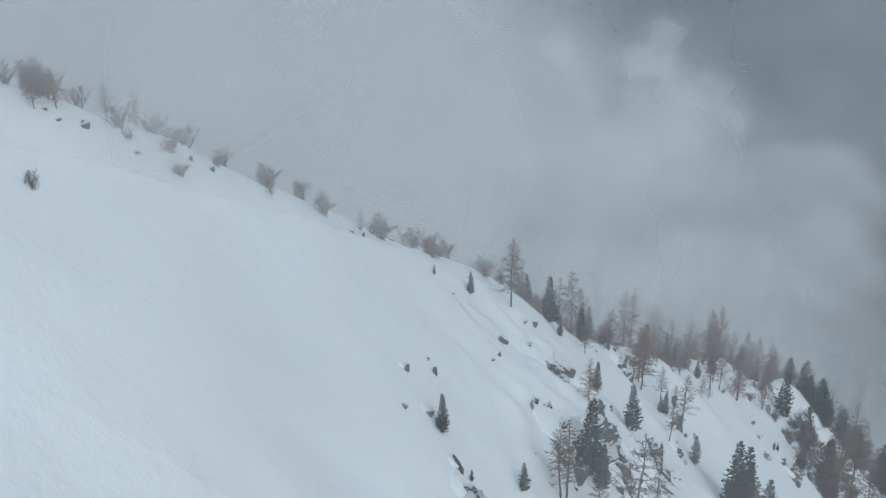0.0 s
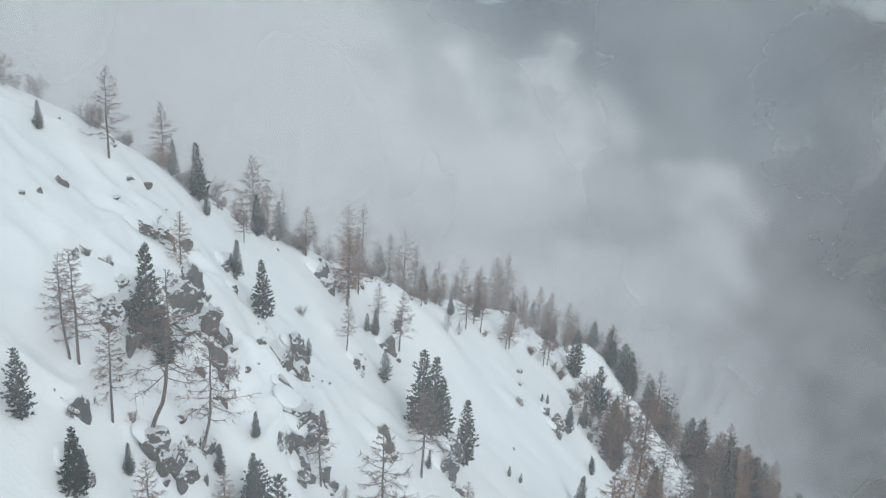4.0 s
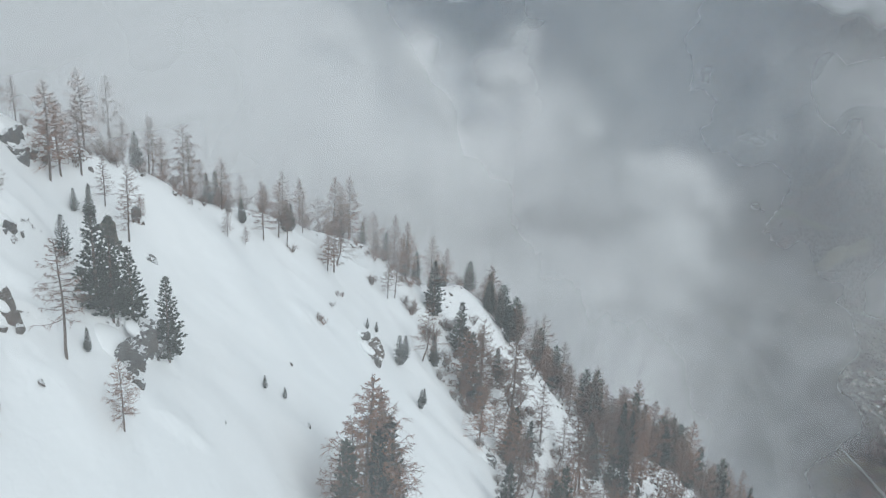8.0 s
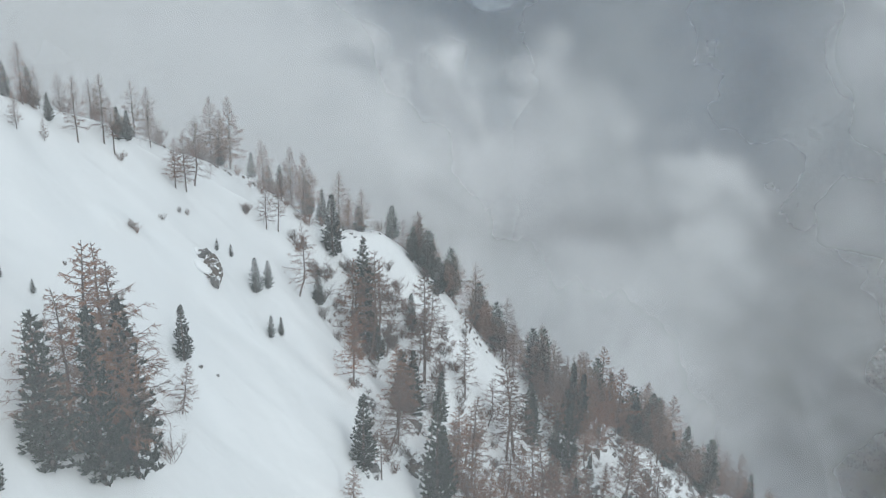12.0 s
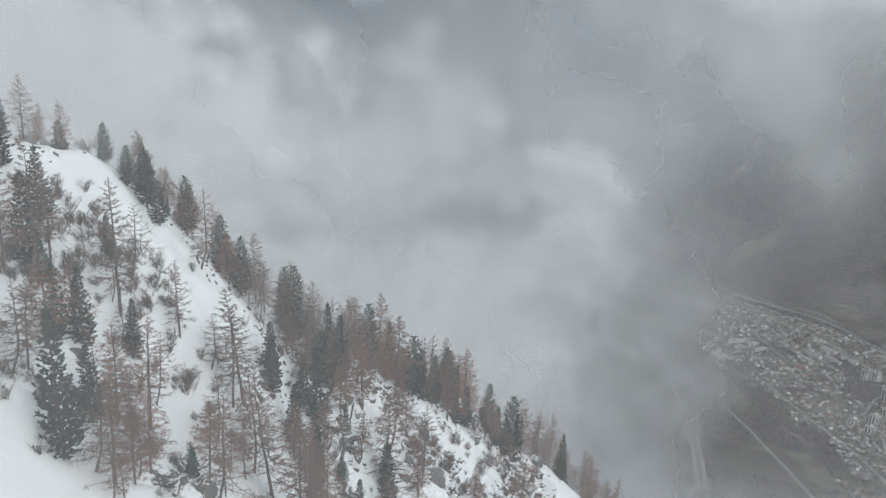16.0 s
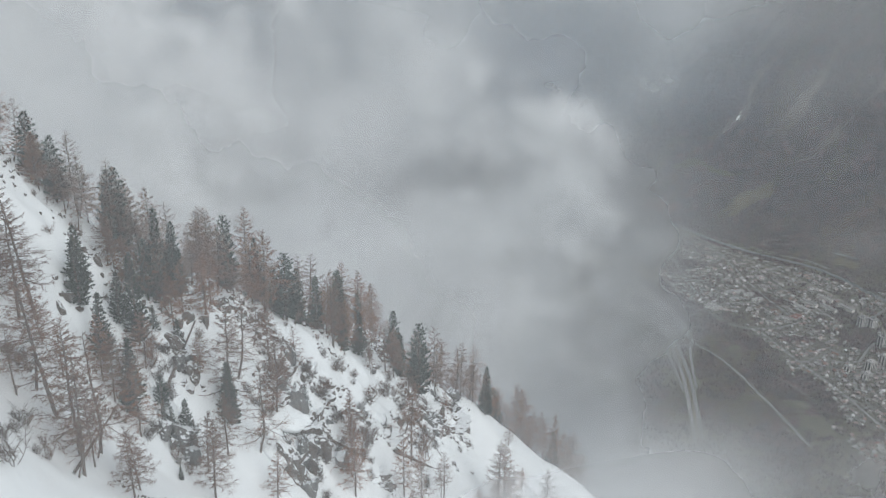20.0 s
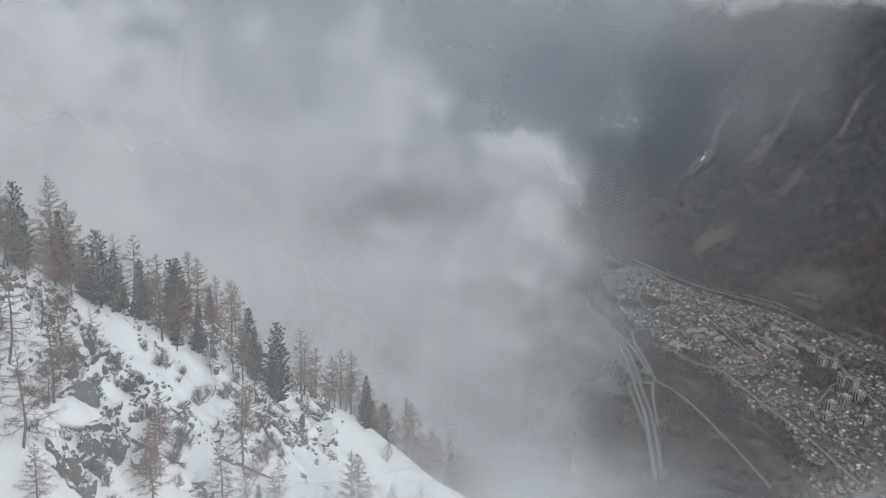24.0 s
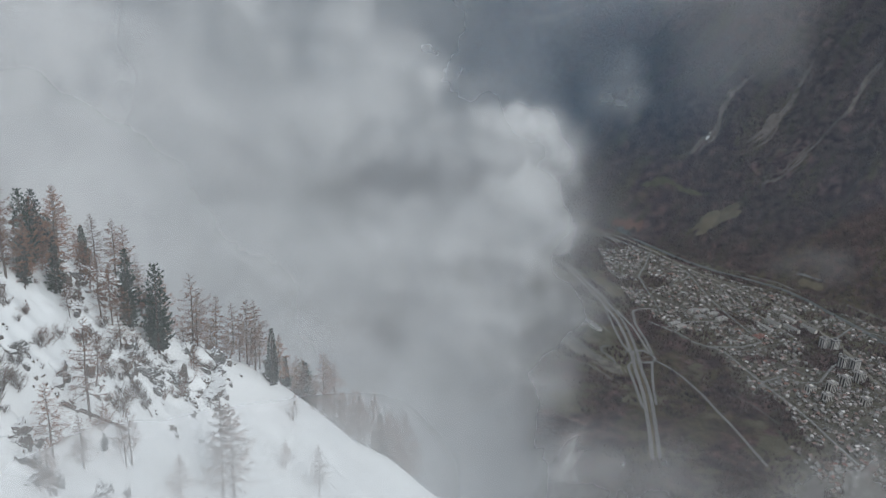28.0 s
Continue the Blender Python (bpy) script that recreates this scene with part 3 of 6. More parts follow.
def larch(seed, twig_mat, bare=0.22, spread=0.17, bend=0.03, count=64, fine=9, thick=1.0):
    """A leafless larch one metre high for scaling: trunk, limbs and twigs."""
    rnd = random.Random(seed)
    H = 12.0
    trunk, limbs, twigs = Shape(), Shape(), Shape()
    drift = Vector((rnd.uniform(-1, 1), rnd.uniform(-1, 1), 0)) * bend * H
    line = []
    for i in range(11):
        t = i / 10
        line.append(Vector((0, 0, t * H)) + drift * (t * t - t) * 2 + Vector((rnd.uniform(-1, 1), rnd.uniform(-1, 1), 0)) * 0.05)
    line[0].z = -0.8
    if seed in (4, 7, 8):
        # the foot creeps downhill before the trunk turns upright
        for i, p in enumerate(line):
            p.x += 0.07 * H * (1 - max(0, 1 - i / 3.5) ** 2)
    trunk.tube(line, [0.145 * (1 - i / 10.3) ** 0.85 + 0.012 for i in range(11)], 7)

    def on(t):
        k = min(9, int(t * 10))
        return line[k].lerp(line[k + 1], t * 10 - k)

    for i in range(count):
        t = bare + (0.985 - bare) * ((i + rnd.random()) / count) ** 0.92
        root = on(t)
        full = (1 - t) / (1 - bare)
        reach = H * spread * (0.05 + 1.15 * full ** 0.9) * rnd.uniform(0.55, 1.15)
        if t < bare + 0.12:
            reach *= rnd.uniform(0.3, 1.0)
        turn = i * 2.4 + rnd.uniform(-0.5, 0.5)
        out = Vector((math.cos(turn), math.sin(turn), 0))
        rise = 0.45 * (1 - full) + rnd.uniform(-0.22, 0.14) - 0.16 * full
        pts = []
        for s in range(5):
            q = s / 4
            pts.append(root + out * (reach * q) + Vector((0, 0, reach * (rise * q - 0.22 * q * (1 - q) + 0.12 * q * q))) + Vector((rnd.uniform(-1, 1), rnd.uniform(-1, 1), rnd.uniform(-1, 1))) * 0.05 * reach * q)
        limbs.tube(pts, [0.034 * (0.5 + 0.6 * full) * (1 - 0.8 * s / 4) + 0.008 for s in range(5)], 3)
        side = out.cross(Vector((0, 0, 1)))
        for j in range(fine):
            q = rnd.uniform(0.18, 1.0)
            k = min(3, int(q * 4))
            a = pts[k].lerp(pts[k + 1], q * 4 - k)
            way = side * rnd.choice((-1, 1)) * rnd.uniform(0.3, 0.8) + out * rnd.uniform(0.3, 0.9) + Vector((0, 0, rnd.uniform(-0.75, 0.35)))
            b = a + way * reach * rnd.uniform(0.16, 0.42)
            twigs.spike(a, b, 0.019 * thick, rnd.random() * 6)
            for _ in range(3):
                c = a.lerp(b, rnd.uniform(0.25, 0.95))
                twigs.spike(c, c + Vector((rnd.uniform(-1, 1), rnd.uniform(-1, 1), rnd.uniform(-1.1, 0.5))) * reach * 0.15, 0.015 * thick, rnd.random() * 6)
    return trunk.mesh("trunk", LARCH_BARK), limbs.mesh("crown", LARCH_BARK), twigs.mesh("twig_haze", twig_mat)


def conifer(seed, mat, spread=0.19, layers=22, top=0.6, low=0.05, droop=0.15, ragged=0.3):
    """A dark evergreen: a trunk and whorls of boughs that turn up into brushes of needles."""
    rnd = random.Random(seed)
    H = 10.0
    trunk, crown = Shape(), Shape()
    trunk.tube([Vector((0, 0, -0.7)), Vector((0.03, 0, 3)), Vector((0, 0.03, 7)), Vector((0, 0, 9.7))], [0.2, 0.15, 0.08, 0.015], 6)

    def brush(at, way, long):
        """One brush of needles round the end of a twig."""
        for _ in range(6):
            w = (way + Vector((rnd.gauss(0, 0.5), rnd.gauss(0, 0.5), rnd.gauss(0.12, 0.38)))).normalized()
            side = w.cross(Vector((rnd.gauss(0, 1), rnd.gauss(0, 1), 0.6))).normalized() * long * rnd.uniform(0.16, 0.26)
            crown.blade(at - w * long * 0.35, at + w * long * rnd.uniform(0.75, 1.25), side)

    for i in range(layers):
        t = low + (0.96 - low) * (i / (layers - 1)) ** 0.93
        full = (1 - t) / (1 - low)
        foot = min(1.0, 0.72 + 1.3 * (t - low))
        base = H * spread * (0.07 + 0.93 * full ** top) * foot
        n = 4 + int(4 * full ** 0.7)
        for j in range(n):
            turn = 2 * math.pi * (j + rnd.random() * 0.8) / n + i * 1.9
            reach = base * rnd.uniform(1 - ragged, 1 + ragged * 0.45)
            out = Vector((math.cos(turn), math.sin(turn), 0))
            side = Vector((-out.y, out.x, 0))
            root = Vector((0, 0, t * H + rnd.uniform(-0.15, 0.15)))
            tilt = -droop * full + 0.75 * (1 - full) ** 2

            def on(q):
                return root + out * reach * q + Vector((0, 0, reach * (tilt * q + 0.30 * q * q)))

            crown.tube([root, on(0.5), on(1.0)], [0.030, 0.02, 0.008], 3)
            steps = max(2, int(reach / 0.34))
            for m in range(steps):
                q = 0.22 + 0.78 * (m + rnd.random() * 0.6) / steps
                swing = reach * 0.26 * (1.15 - q) * rnd.choice((-1, 1)) * rnd.uniform(0.3, 1)
                brush(on(q) + side * swing, (out * 0.8 + side * (0.9 if swing > 0 else -0.9) * (1 - q) + Vector((0, 0, 0.25 + 0.35 * q))).normalized(), 0.30 + 0.16 * full)
    for k in range(5):
        brush(Vector((0, 0, 9.55 + 0.12 * k)), Vector((0, 0, 1)), 0.34 - 0.03 * k)
    return trunk.mesh("trunk", LARCH_BARK), crown.mesh("crown", mat)


LARCHES = [larch(s, RUST_TWIG if s % 3 == 0 else LARCH_TWIG, bare, spread, bend, count, fine, 1.25 if s < 20 else 1.5) for s, bare, spread, bend, count, fine in (
    (1, 0.22, 0.26, 0.02, 70, 12), (2, 0.32, 0.25, 0.05, 56, 11), (3, 0.15, 0.27, 0.02, 74, 15), (4, 0.34, 0.29, 0.06, 44, 10), (6, 0.18, 0.25, 0.03, 78, 15), (7, 0.24, 0.33, 0.04, 40, 13), (8, 0.18, 0.31, 0.06, 46, 13),
    (21, 0.16, 0.27, 0.02, 74, 20), (22, 0.22, 0.29, 0.04, 64, 21), (24, 0.13, 0.24, 0.03, 80, 19))]
CONIFERS = [conifer(s, mat, spread, layers, top, low, droop, ragged) for s, mat, spread, layers, top, low, droop, ragged in (
    (11, NEEDLES, 0.225, 24, 0.90, 0.05, 0.22, 0.30), (12, NEEDLES, 0.185, 26, 0.78, 0.04, 0.18, 0.35), (13, PINE_NEEDLES, 0.245, 22, 0.62, 0.07, 0.03, 0.32), (14, PINE_NEEDLES, 0.215, 20, 0.70, 0.05, 0.05, 0.5))]


def plant_larch(x, y, h, kind=0, lean=0.0, turn=0.0, label="leafless larch with thin grey-brown branches on the snow slope", group="larches on the slope"):
    z = float(slope_height(x, y))
    k = h / 12.0
    if kind in (3, 5, 6):
        turn = math.sin(turn * 3) * 0.6
    at = Matrix.Translation((x, y, z)) @ Matrix.Rotation(radians(lean), 4, "Y") @ Matrix.Rotation(turn, 4, "Z") @ Matrix.Diagonal((k, k, k, 1))
    tree = thing("larch", label, "tree", group, at)
    for name, me in zip(("trunk", "crown", "twig_haze"), LARCHES[kind]):
        part(name, me, tree)


def plant_conifer(x, y, h, kind=0, lean=0.0, turn=0.0, wide=1.0, label="dark green conifer on the snow slope", group="conifers on the slope"):
    z = float(slope_height(x, y))
    k = h / 10.0
    at = Matrix.Translation((x, y, z)) @ Matrix.Rotation(radians(lean), 4, "Y") @ Matrix.Rotation(turn, 4, "Z") @ Matrix.Diagonal((k * wide, k * wide, k, 1))
    tree = thing("conifer", label, "tree", group, at)
    for name, me in zip(("trunk", "crown"), CONIFERS[kind]):
        part(name, me, tree)



# where they stand, down the slope: x, y, metres high, form, degrees of lean
LARCH_SPOTS_A = ((-53.5, 31.2, 2.5, 4, 0), (-53.1, 32.6, 2.3, 2, 0), (-52.2, 36.3, 2.4, 4, 0), (-51.6, 38.7, 2.5, 2, 0), (-44.8, 43.4, 1.6, 2, 0), (-40, 50.1, 1.9, 2, 0), (-28.5, 62.2, 7.1, 0, 0), (-23.9, 43, 6.6, 1, 0), (-23.5, 43.1, 7.2, 0, 0), (-21.3, 55.7, 4.5, 2, 0), (-21.2, 41.8, 6.3, 1, 0), (-20.7, 72.2, 4, 0, 0), (-20.6, 80.2, 4.7, 0, 0), (-19.5, 42.7, 10.7, 3, 3), (-19.4, 85, 3.4, 0, 0), (-17.8, 37.5, 5.7, 0, 0), (-17.1, 45.1, 8.2, 1, 0), (-17, 83.9, 5.6, 0, 0))
LARCH_SPOTS_B = ((-16.8, 88.5, 4.5, 0, 0), (-15.2, 43.1, 3.5, 2, 0), (-12.6, 84.8, 9.1, 4, 0), (-12.6, 87.2, 7.7, 2, 0), (-11.9, 90.2, 7.4, 0, 0), (-11, 71.4, 5.2, 1, 0), (-10.6, 98, 5.1, 0, 0), (-10.4, 51.7, 6.4, 1, 0), (-9.4, 88.9, 4.8, 0, 0), (-9.1, 101.6, 6.6, 0, 0), (-8.6, 52.1, 1.9, 2, 0), (-7.9, 102.5, 5.2, 4, 0), (-7, 91.6, 2.7, 2, 0), (-6.7, 87, 7.6, 0, 0), (-6.6, 50.2, 11.1, 0, 0), (-5.8, 105.5, 7.6, 0, 0), (-4.9, 106.6, 5.1, 0, 0), (-4.8, 51.1, 7.2, 1, 0))
LARCH_SPOTS_C = ((-4.7, 102.2, 3.8, 4, 0), (-4.4, 53.8, 4.2, 2, 0), (-3.9, 52, 4.9, 2, 0), (-3.2, 63, 8.9, 1, 0), (-3.2, 112.2, 4.5, 0, 0), (-2.9, 108.4, 6.6, 0, 0), (-1.8, 114.6, 4.6, 2, 0), (-1, 103, 3.5, 2, 0), (-0, 118.2, 4.8, 0, 0), (0.5, 105.3, 2.4, 2, 0), (1, 61.4, 5.6, 4, 0), (1.7, 110.4, 7.2, 0, 0), (2.9, 114.2, 7.8, 0, 0), (4, 114.1, 6.4, 1, 0), (4, 125.5, 7, 2, 0), (4.7, 123.6, 5.7, 0, 0), (8.6, 120.3, 6.4, 4, 0), (8.8, 141.1, 5, 2, 0))
LARCH_SPOTS_D = ((9.3, 122.1, 7.9, 0, 0), (9.3, 125.3, 9.1, 0, 0), (14.6, 69.7, 9.8, 1, 0), (15.8, 72.9, 12.3, 1, 0), (16.6, 132.9, 6.4, 0, 0), (17.1, 74.4, 17, 4, 0), (17.6, 76.4, 17.2, 2, 0), (17.6, 135.4, 7.6, 1, 0), (18.4, 151.4, 7.4, 0, 0), (18.5, 76.6, 16.8, 0, 0), (18.6, 75.5, 13.4, 2, 0), (19.1, 152.5, 8.7, 2, 0), (19.2, 86.7, 5.3, 2, 8), (22.3, 125.5, 10, 1, 0), (23.6, 154.3, 9.6, 2, 0), (24.6, 157.9, 6.4, 2, 0), (26.6, 161.3, 7.9, 2, 0), (27, 79.9, 3.6, 2, 0))
LARCH_SPOTS_E = ((29.1, 128.8, 13.7, 2, 0), (30.9, 115.1, 10.1, 4, 0), (30.9, 130.9, 16.5, 0, 0), (31.8, 135.8, 14.6, 1, 0), (33.5, 94.3, 5.3, 2, 0), (35, 133.3, 6.8, 2, 0), (35.6, 102.9, 7.5, 1, 0), (35.8, 110.8, 10.3, 0, 0), (38.4, 148.5, 11.4, 0, 0), (38.7, 141, 19.4, 0, 0), (42.4, 170.2, 9.5, 0, 0), (44, 116.6, 12.6, 4, 0), (45.3, 147, 12.1, 0, 0), (45.7, 163.9, 13.6, 0, 0), (46.2, 106.8, 12.7, 2, 0), (46.3, 122.5, 14.9, 0, 0), (47.2, 106, 5.2, 2, 0), (47.3, 110.2, 10.3, 4, 0))
LARCH_SPOTS_F = ((48.4, 112.3, 11.5, 2, 0), (49.3, 148.6, 9.2, 3, 0), (51.7, 134.4, 11.7, 0, 0), (52.6, 146.4, 16.3, 0, 0), (53.1, 121, 11.2, 4, 0), (53.7, 173.3, 9.6, 0, 0), (54, 148.3, 19.5, 0, -7), (54.6, 117.9, 15, 0, 0), (55.1, 120.6, 7.6, 2, 0), (55.9, 133.7, 9.6, 1, 0), (56.4, 138, 15.4, 0, -6), (58.3, 169.7, 15, 0, 0), (59.4, 135.6, 20.4, 0, -6), (61.6, 148.5, 10, 2, 0), (63.4, 146.5, 10, 2, 0), (63.5, 177.4, 14.3, 4, 0), (63.7, 129.6, 18.4, 2, 0), (64.3, 134.8, 17.3, 1, -4))
LARCH_SPOTS_G = ((65.1, 125.7, 16, 1, 0), (66.2, 173.4, 12.9, 0, 0), (67, 144.3, 12, 2, 0), (69.8, 182, 13.2, 0, 0), (69.9, 127.6, 10, 2, 0), (72, 170.7, 7.5, 3, 0), (76.6, 195.7, 18.2, 2, 0), (76.7, 143.1, 13.4, 4, 0), (77.3, 153, 11.3, 2, 0), (77.3, 160.8, 19.5, 0, 0), (77.5, 167.4, 16.3, 0, 0), (81.5, 157.9, 16.4, 0, 0), (83.8, 165.2, 16.7, 1, 0), (85.3, 196.3, 14.8, 0, 0), (87.2, 201.5, 15.9, 0, 0), (92.9, 201.5, 17.6, 2, 0), (96.9, 165.5, 14.1, 2, 0), (98.1, 212.4, 19.1, 2, 0))
LARCH_SPOTS_H = ((99.5, 232.8, 12.6, 0, 0), (102.1, 237.9, 13.6, 4, 0), (104, 245.7, 9, 0, 0), (104.6, 214.6, 13.4, 1, 0), (106.2, 175.1, 13.1, 2, 0), (107.4, 168.8, 9.2, 2, 0), (108.6, 187.5, 18.7, 0, 0), (109.9, 177.4, 9.9, 2, 0), (117, 236.3, 21, 0, 0), (119.1, 236.8, 17.3, 0, 0), (122.6, 186.6, 9.4, 2, 0), (124.9, 244.7, 14.9, 0, 0), (128.8, 194.8, 21.4, 0, 0), (129.3, 246.8, 12.1, 1, 0), (130.7, 196.7, 20.9, 2, 0), (130.8, 247.5, 18.7, 0, 0), (139.3, 216.8, 7.3, 2, 0), (140.3, 239.5, 7.5, 2, 0))
LARCH_SPOTS_I = ((146.6, 218.3, 13.8, 0, 0), (147.1, 260.3, 17.5, 0, 0), (154, 263.4, 14.8, 0, 0), (158.1, 267.4, 15.9, 1, 0))
LARCH_SPOTS = LARCH_SPOTS_A + LARCH_SPOTS_B + LARCH_SPOTS_C + LARCH_SPOTS_D + LARCH_SPOTS_E + LARCH_SPOTS_F + LARCH_SPOTS_G + LARCH_SPOTS_H + LARCH_SPOTS_I
CONIFER_SPOTS_A = ((-34.9, 55.1, 0.9, 3, 0), (-32.3, 37.7, 2.9, 1, 0), (-32.1, 58.9, 2.1, 0, 0), (-30.2, 36, 0.9, 3, 0), (-27.2, 72.9, 3.1, 0, 0), (-26.7, 39.7, 2.3, 3, 0), (-24.2, 37.5, 4.1, 3, 0), (-23.5, 70.4, 2.2, 1, 0), (-21.5, 49, 7.1, 1, 0), (-21.2, 36.4, 4.1, 0, 0), (-20.8, 78.2, 4.2, 0, 0), (-20.3, 48.7, 4.3, 1, 0), (-19.8, 40.2, 2.1, 1, 0), (-19.8, 65.6, 3.2, 1, 0), (-19.8, 83.1, 4.2, 0, 0), (-16.6, 61, 4.9, 0, 0), (-16, 45.3, 2.3, 1, 0), (-14.8, 50.1, 2.1, 1, 0))
CONIFER_SPOTS_B = ((-14, 45.5, 4.1, 1, 0), (-13.3, 63, 1.9, 3, 0), (-11.8, 44.7, 4, 0, 0), (-10.9, 55.5, 2.6, 1, 0), (-10.3, 101, 4.3, 0, 0), (-10.2, 83.6, 2.2, 3, 0), (-9.4, 84.9, 3.3, 1, 0), (-7.4, 74.1, 3.6, 3, 0), (-4.6, 108.4, 3.7, 0, 0), (-3.6, 70.3, 8.3, 0, 0), (-2.6, 65.3, 1.9, 1, 0), (-2.6, 70.5, 8.1, 0, 0), (-1.5, 71.9, 6.2, 0, 0), (-0.7, 109.3, 3, 0, 0), (0.9, 72.7, 7.1, 0, 0), (3.3, 117.3, 3.9, 0, 0), (3.6, 119.3, 3.6, 0, 0), (5.6, 71.5, 0.4, 1, 0))
CONIFER_SPOTS_C = ((6.8, 82.5, 1.4, 3, 0), (8.2, 140.7, 4.2, 0, 0), (8.4, 84.3, 1.3, 3, 0), (11.5, 145.9, 3.9, 0, 0), (13.5, 63.2, 6.1, 0, 0), (13.7, 147.9, 4, 0, 0), (14.5, 64.8, 4.3, 0, 0), (14.5, 115.9, 1.5, 3, 0), (15.4, 147.3, 5, 0, 0), (15.7, 117.7, 1.6, 3, 0), (15.8, 69.9, 11.7, 1, 0), (17.6, 92.8, 5.7, 1, 0), (18.1, 72.5, 13.9, 0, 0), (18.8, 151.5, 5.9, 0, 0), (19.1, 115.6, 4.5, 3, 0), (19.2, 75.8, 15, 0, 0), (19.8, 118.9, 3.7, 3, 0), (20.8, 153.9, 5.6, 0, 0))
CONIFER_SPOTS_D = ((22.2, 109.1, 2.8, 3, 0), (22.7, 112.3, 2.4, 1, 0), (24.1, 143.7, 9.7, 0, 0), (24.2, 129.4, 5.2, 1, 0), (28.8, 142.5, 10.1, 0, 0), (30, 132.9, 11.8, 1, 0), (31.4, 165.7, 6.2, 2, 0), (31.8, 132.7, 7, 0, 0), (33.7, 101.4, 9.3, 1, 0), (35.2, 162.9, 6.4, 2, 0), (36.1, 123.3, 9.4, 1, 0), (36.2, 146.8, 6.7, 1, 0), (37.7, 127.5, 10.2, 1, 0), (38, 163, 9, 2, 0), (39.9, 162.4, 7.2, 2, 0), (41.3, 136, 8.4, 1, 0), (42, 105.4, 15.8, 0, 0), (42.3, 113.6, 9, 0, 0))
CONIFER_SPOTS_E = ((47.5, 173.1, 10, 2, 0), (51.6, 117.9, 4.9, 3, 0), (52, 115.8, 4, 3, 0), (57.8, 155.2, 9.8, 1, 0), (58.6, 173.3, 12, 2, 0), (60.2, 171.2, 14.7, 2, 0), (61.4, 150.9, 10.5, 1, 0), (62.2, 157.9, 8.1, 0, 0), (64.8, 157.6, 14.5, 1, 0), (65.3, 149.3, 10.8, 1, 0), (66.2, 168.3, 14.6, 1, 0), (66.4, 160.5, 5.1, 3, 0), (68.1, 169.8, 11.1, 0, 0), (69.7, 161.8, 6.1, 1, 0), (72.2, 149.9, 7.8, 1, 0), (72.4, 142, 2.5, 1, 0), (73.9, 187, 14.4, 2, 0), (76.7, 161.7, 7.3, 1, 0))
CONIFER_SPOTS_F = ((77.3, 158.2, 11, 1, 0), (78.6, 193.6, 13.2, 0, 0), (89.5, 201.8, 11.9, 1, 0), (93.4, 214.5, 11.3, 0, 0), (98.3, 209.9, 10.5, 1, 0), (98.6, 228.2, 8.7, 1, 0), (108.5, 220.2, 11.4, 1, 0), (113.2, 223.6, 20, 2, 0), (93.7, 215.3, 13.8, 2, 0), (68.2, 169.3, 13.3, 3, 0), (94.1, 209, 15.5, 2, 0), (134.9, 248.2, 15.5, 0, 0), (137.5, 258.9, 8.9, 0, 0))
CONIFER_SPOTS = CONIFER_SPOTS_A + CONIFER_SPOTS_B + CONIFER_SPOTS_C + CONIFER_SPOTS_D + CONIFER_SPOTS_E + CONIFER_SPOTS_F
# x, y, metres wide, metres high
ROCK_SPOTS_A = ((-35.2, 39.9, 0.9, 0.9), (-34.7, 36.5, 0.7, 0.5), (-34, 43.1, 0.5, 0.3), (-33.4, 38.1, 1.1, 0.9), (-33.3, 54.7, 0.5, 0.2), (-31.1, 36, 1.3, 2.1), (-30.5, 34.4, 1.8, 0.4), (-29.4, 30.9, 0.4, 0.3), (-29.2, 34.4, 1.4, 1), (-28.5, 35.9, 0.6, 1.5), (-27.1, 62.6, 0.6, 0.4), (-27, 35.3, 0.6, 0.6))
ROCK_SPOTS_B = ((-22.4, 40.8, 0.5, 1.3), (-21.9, 37.8, 1, 2), (-20.1, 80.7, 0.8, 0.4), (-16.4, 43.7, 0.3, 1), (-15.4, 84.3, 2.4, 1.9))
ROCK_SPOTS_C = ((-8, 84.5, 1.8, 2.5), (-7.5, 91.2, 1.1, 2.2), (-4.8, 87.4, 0.8, 0.9), (8, 91, 0.4, 0.4), (11, 83, 0.5, 2.1), (14.6, 110.7, 1.3, 1.6), (15.8, 108.7, 2, 3.1), (18.8, 93.8, 0.4, 0.4), (20.1, 94.9, 0.5, 0.3), (25.3, 78.7, 2.1, 1.2), (32.3, 115.6, 1.7, 1.6), (32.5, 115.1, 1.6, 2), (33.4, 94.6, 1.1, 1.8), (33.4, 101.4, 1.1, 1.7), (34.1, 102.7, 1.7, 1.3))
ROCK_SPOTS_D = ((38.1, 111.6, 2.7, 2.9), (38.1, 123.7, 2.2, 2.2), (39.8, 114.6, 1.8, 2.3), (49.3, 113.9, 4.7, 4.1), (49.8, 108, 3.3, 2.7), (53.3, 114.8, 3.6, 3.6), (68.4, 161.2, 4.4, 3.5), (70, 150.3, 6.1, 5.3), (82.7, 168.5, 4.9, 2.9), (85, 181.4, 4.9, 4.9), (85.9, 160.2, 5.2, 6.1), (87.3, 167.6, 6.9, 12.8), (89.7, 171, 7.5, 5.6), (97.9, 188.5, 2.8, 2.2), (99.3, 213.2, 3.2, 1.5), (100.9, 210.6, 2.5, 1.1), (101.4, 174, 5.1, 3.4), (103.2, 193, 2.5, 1.9), (104.8, 170.4, 4.2, 3.4), (106.9, 238.5, 4.4, 5.9), (109.5, 207.3, 5.3, 3.2), (112.4, 176.5, 4.5, 2.7))
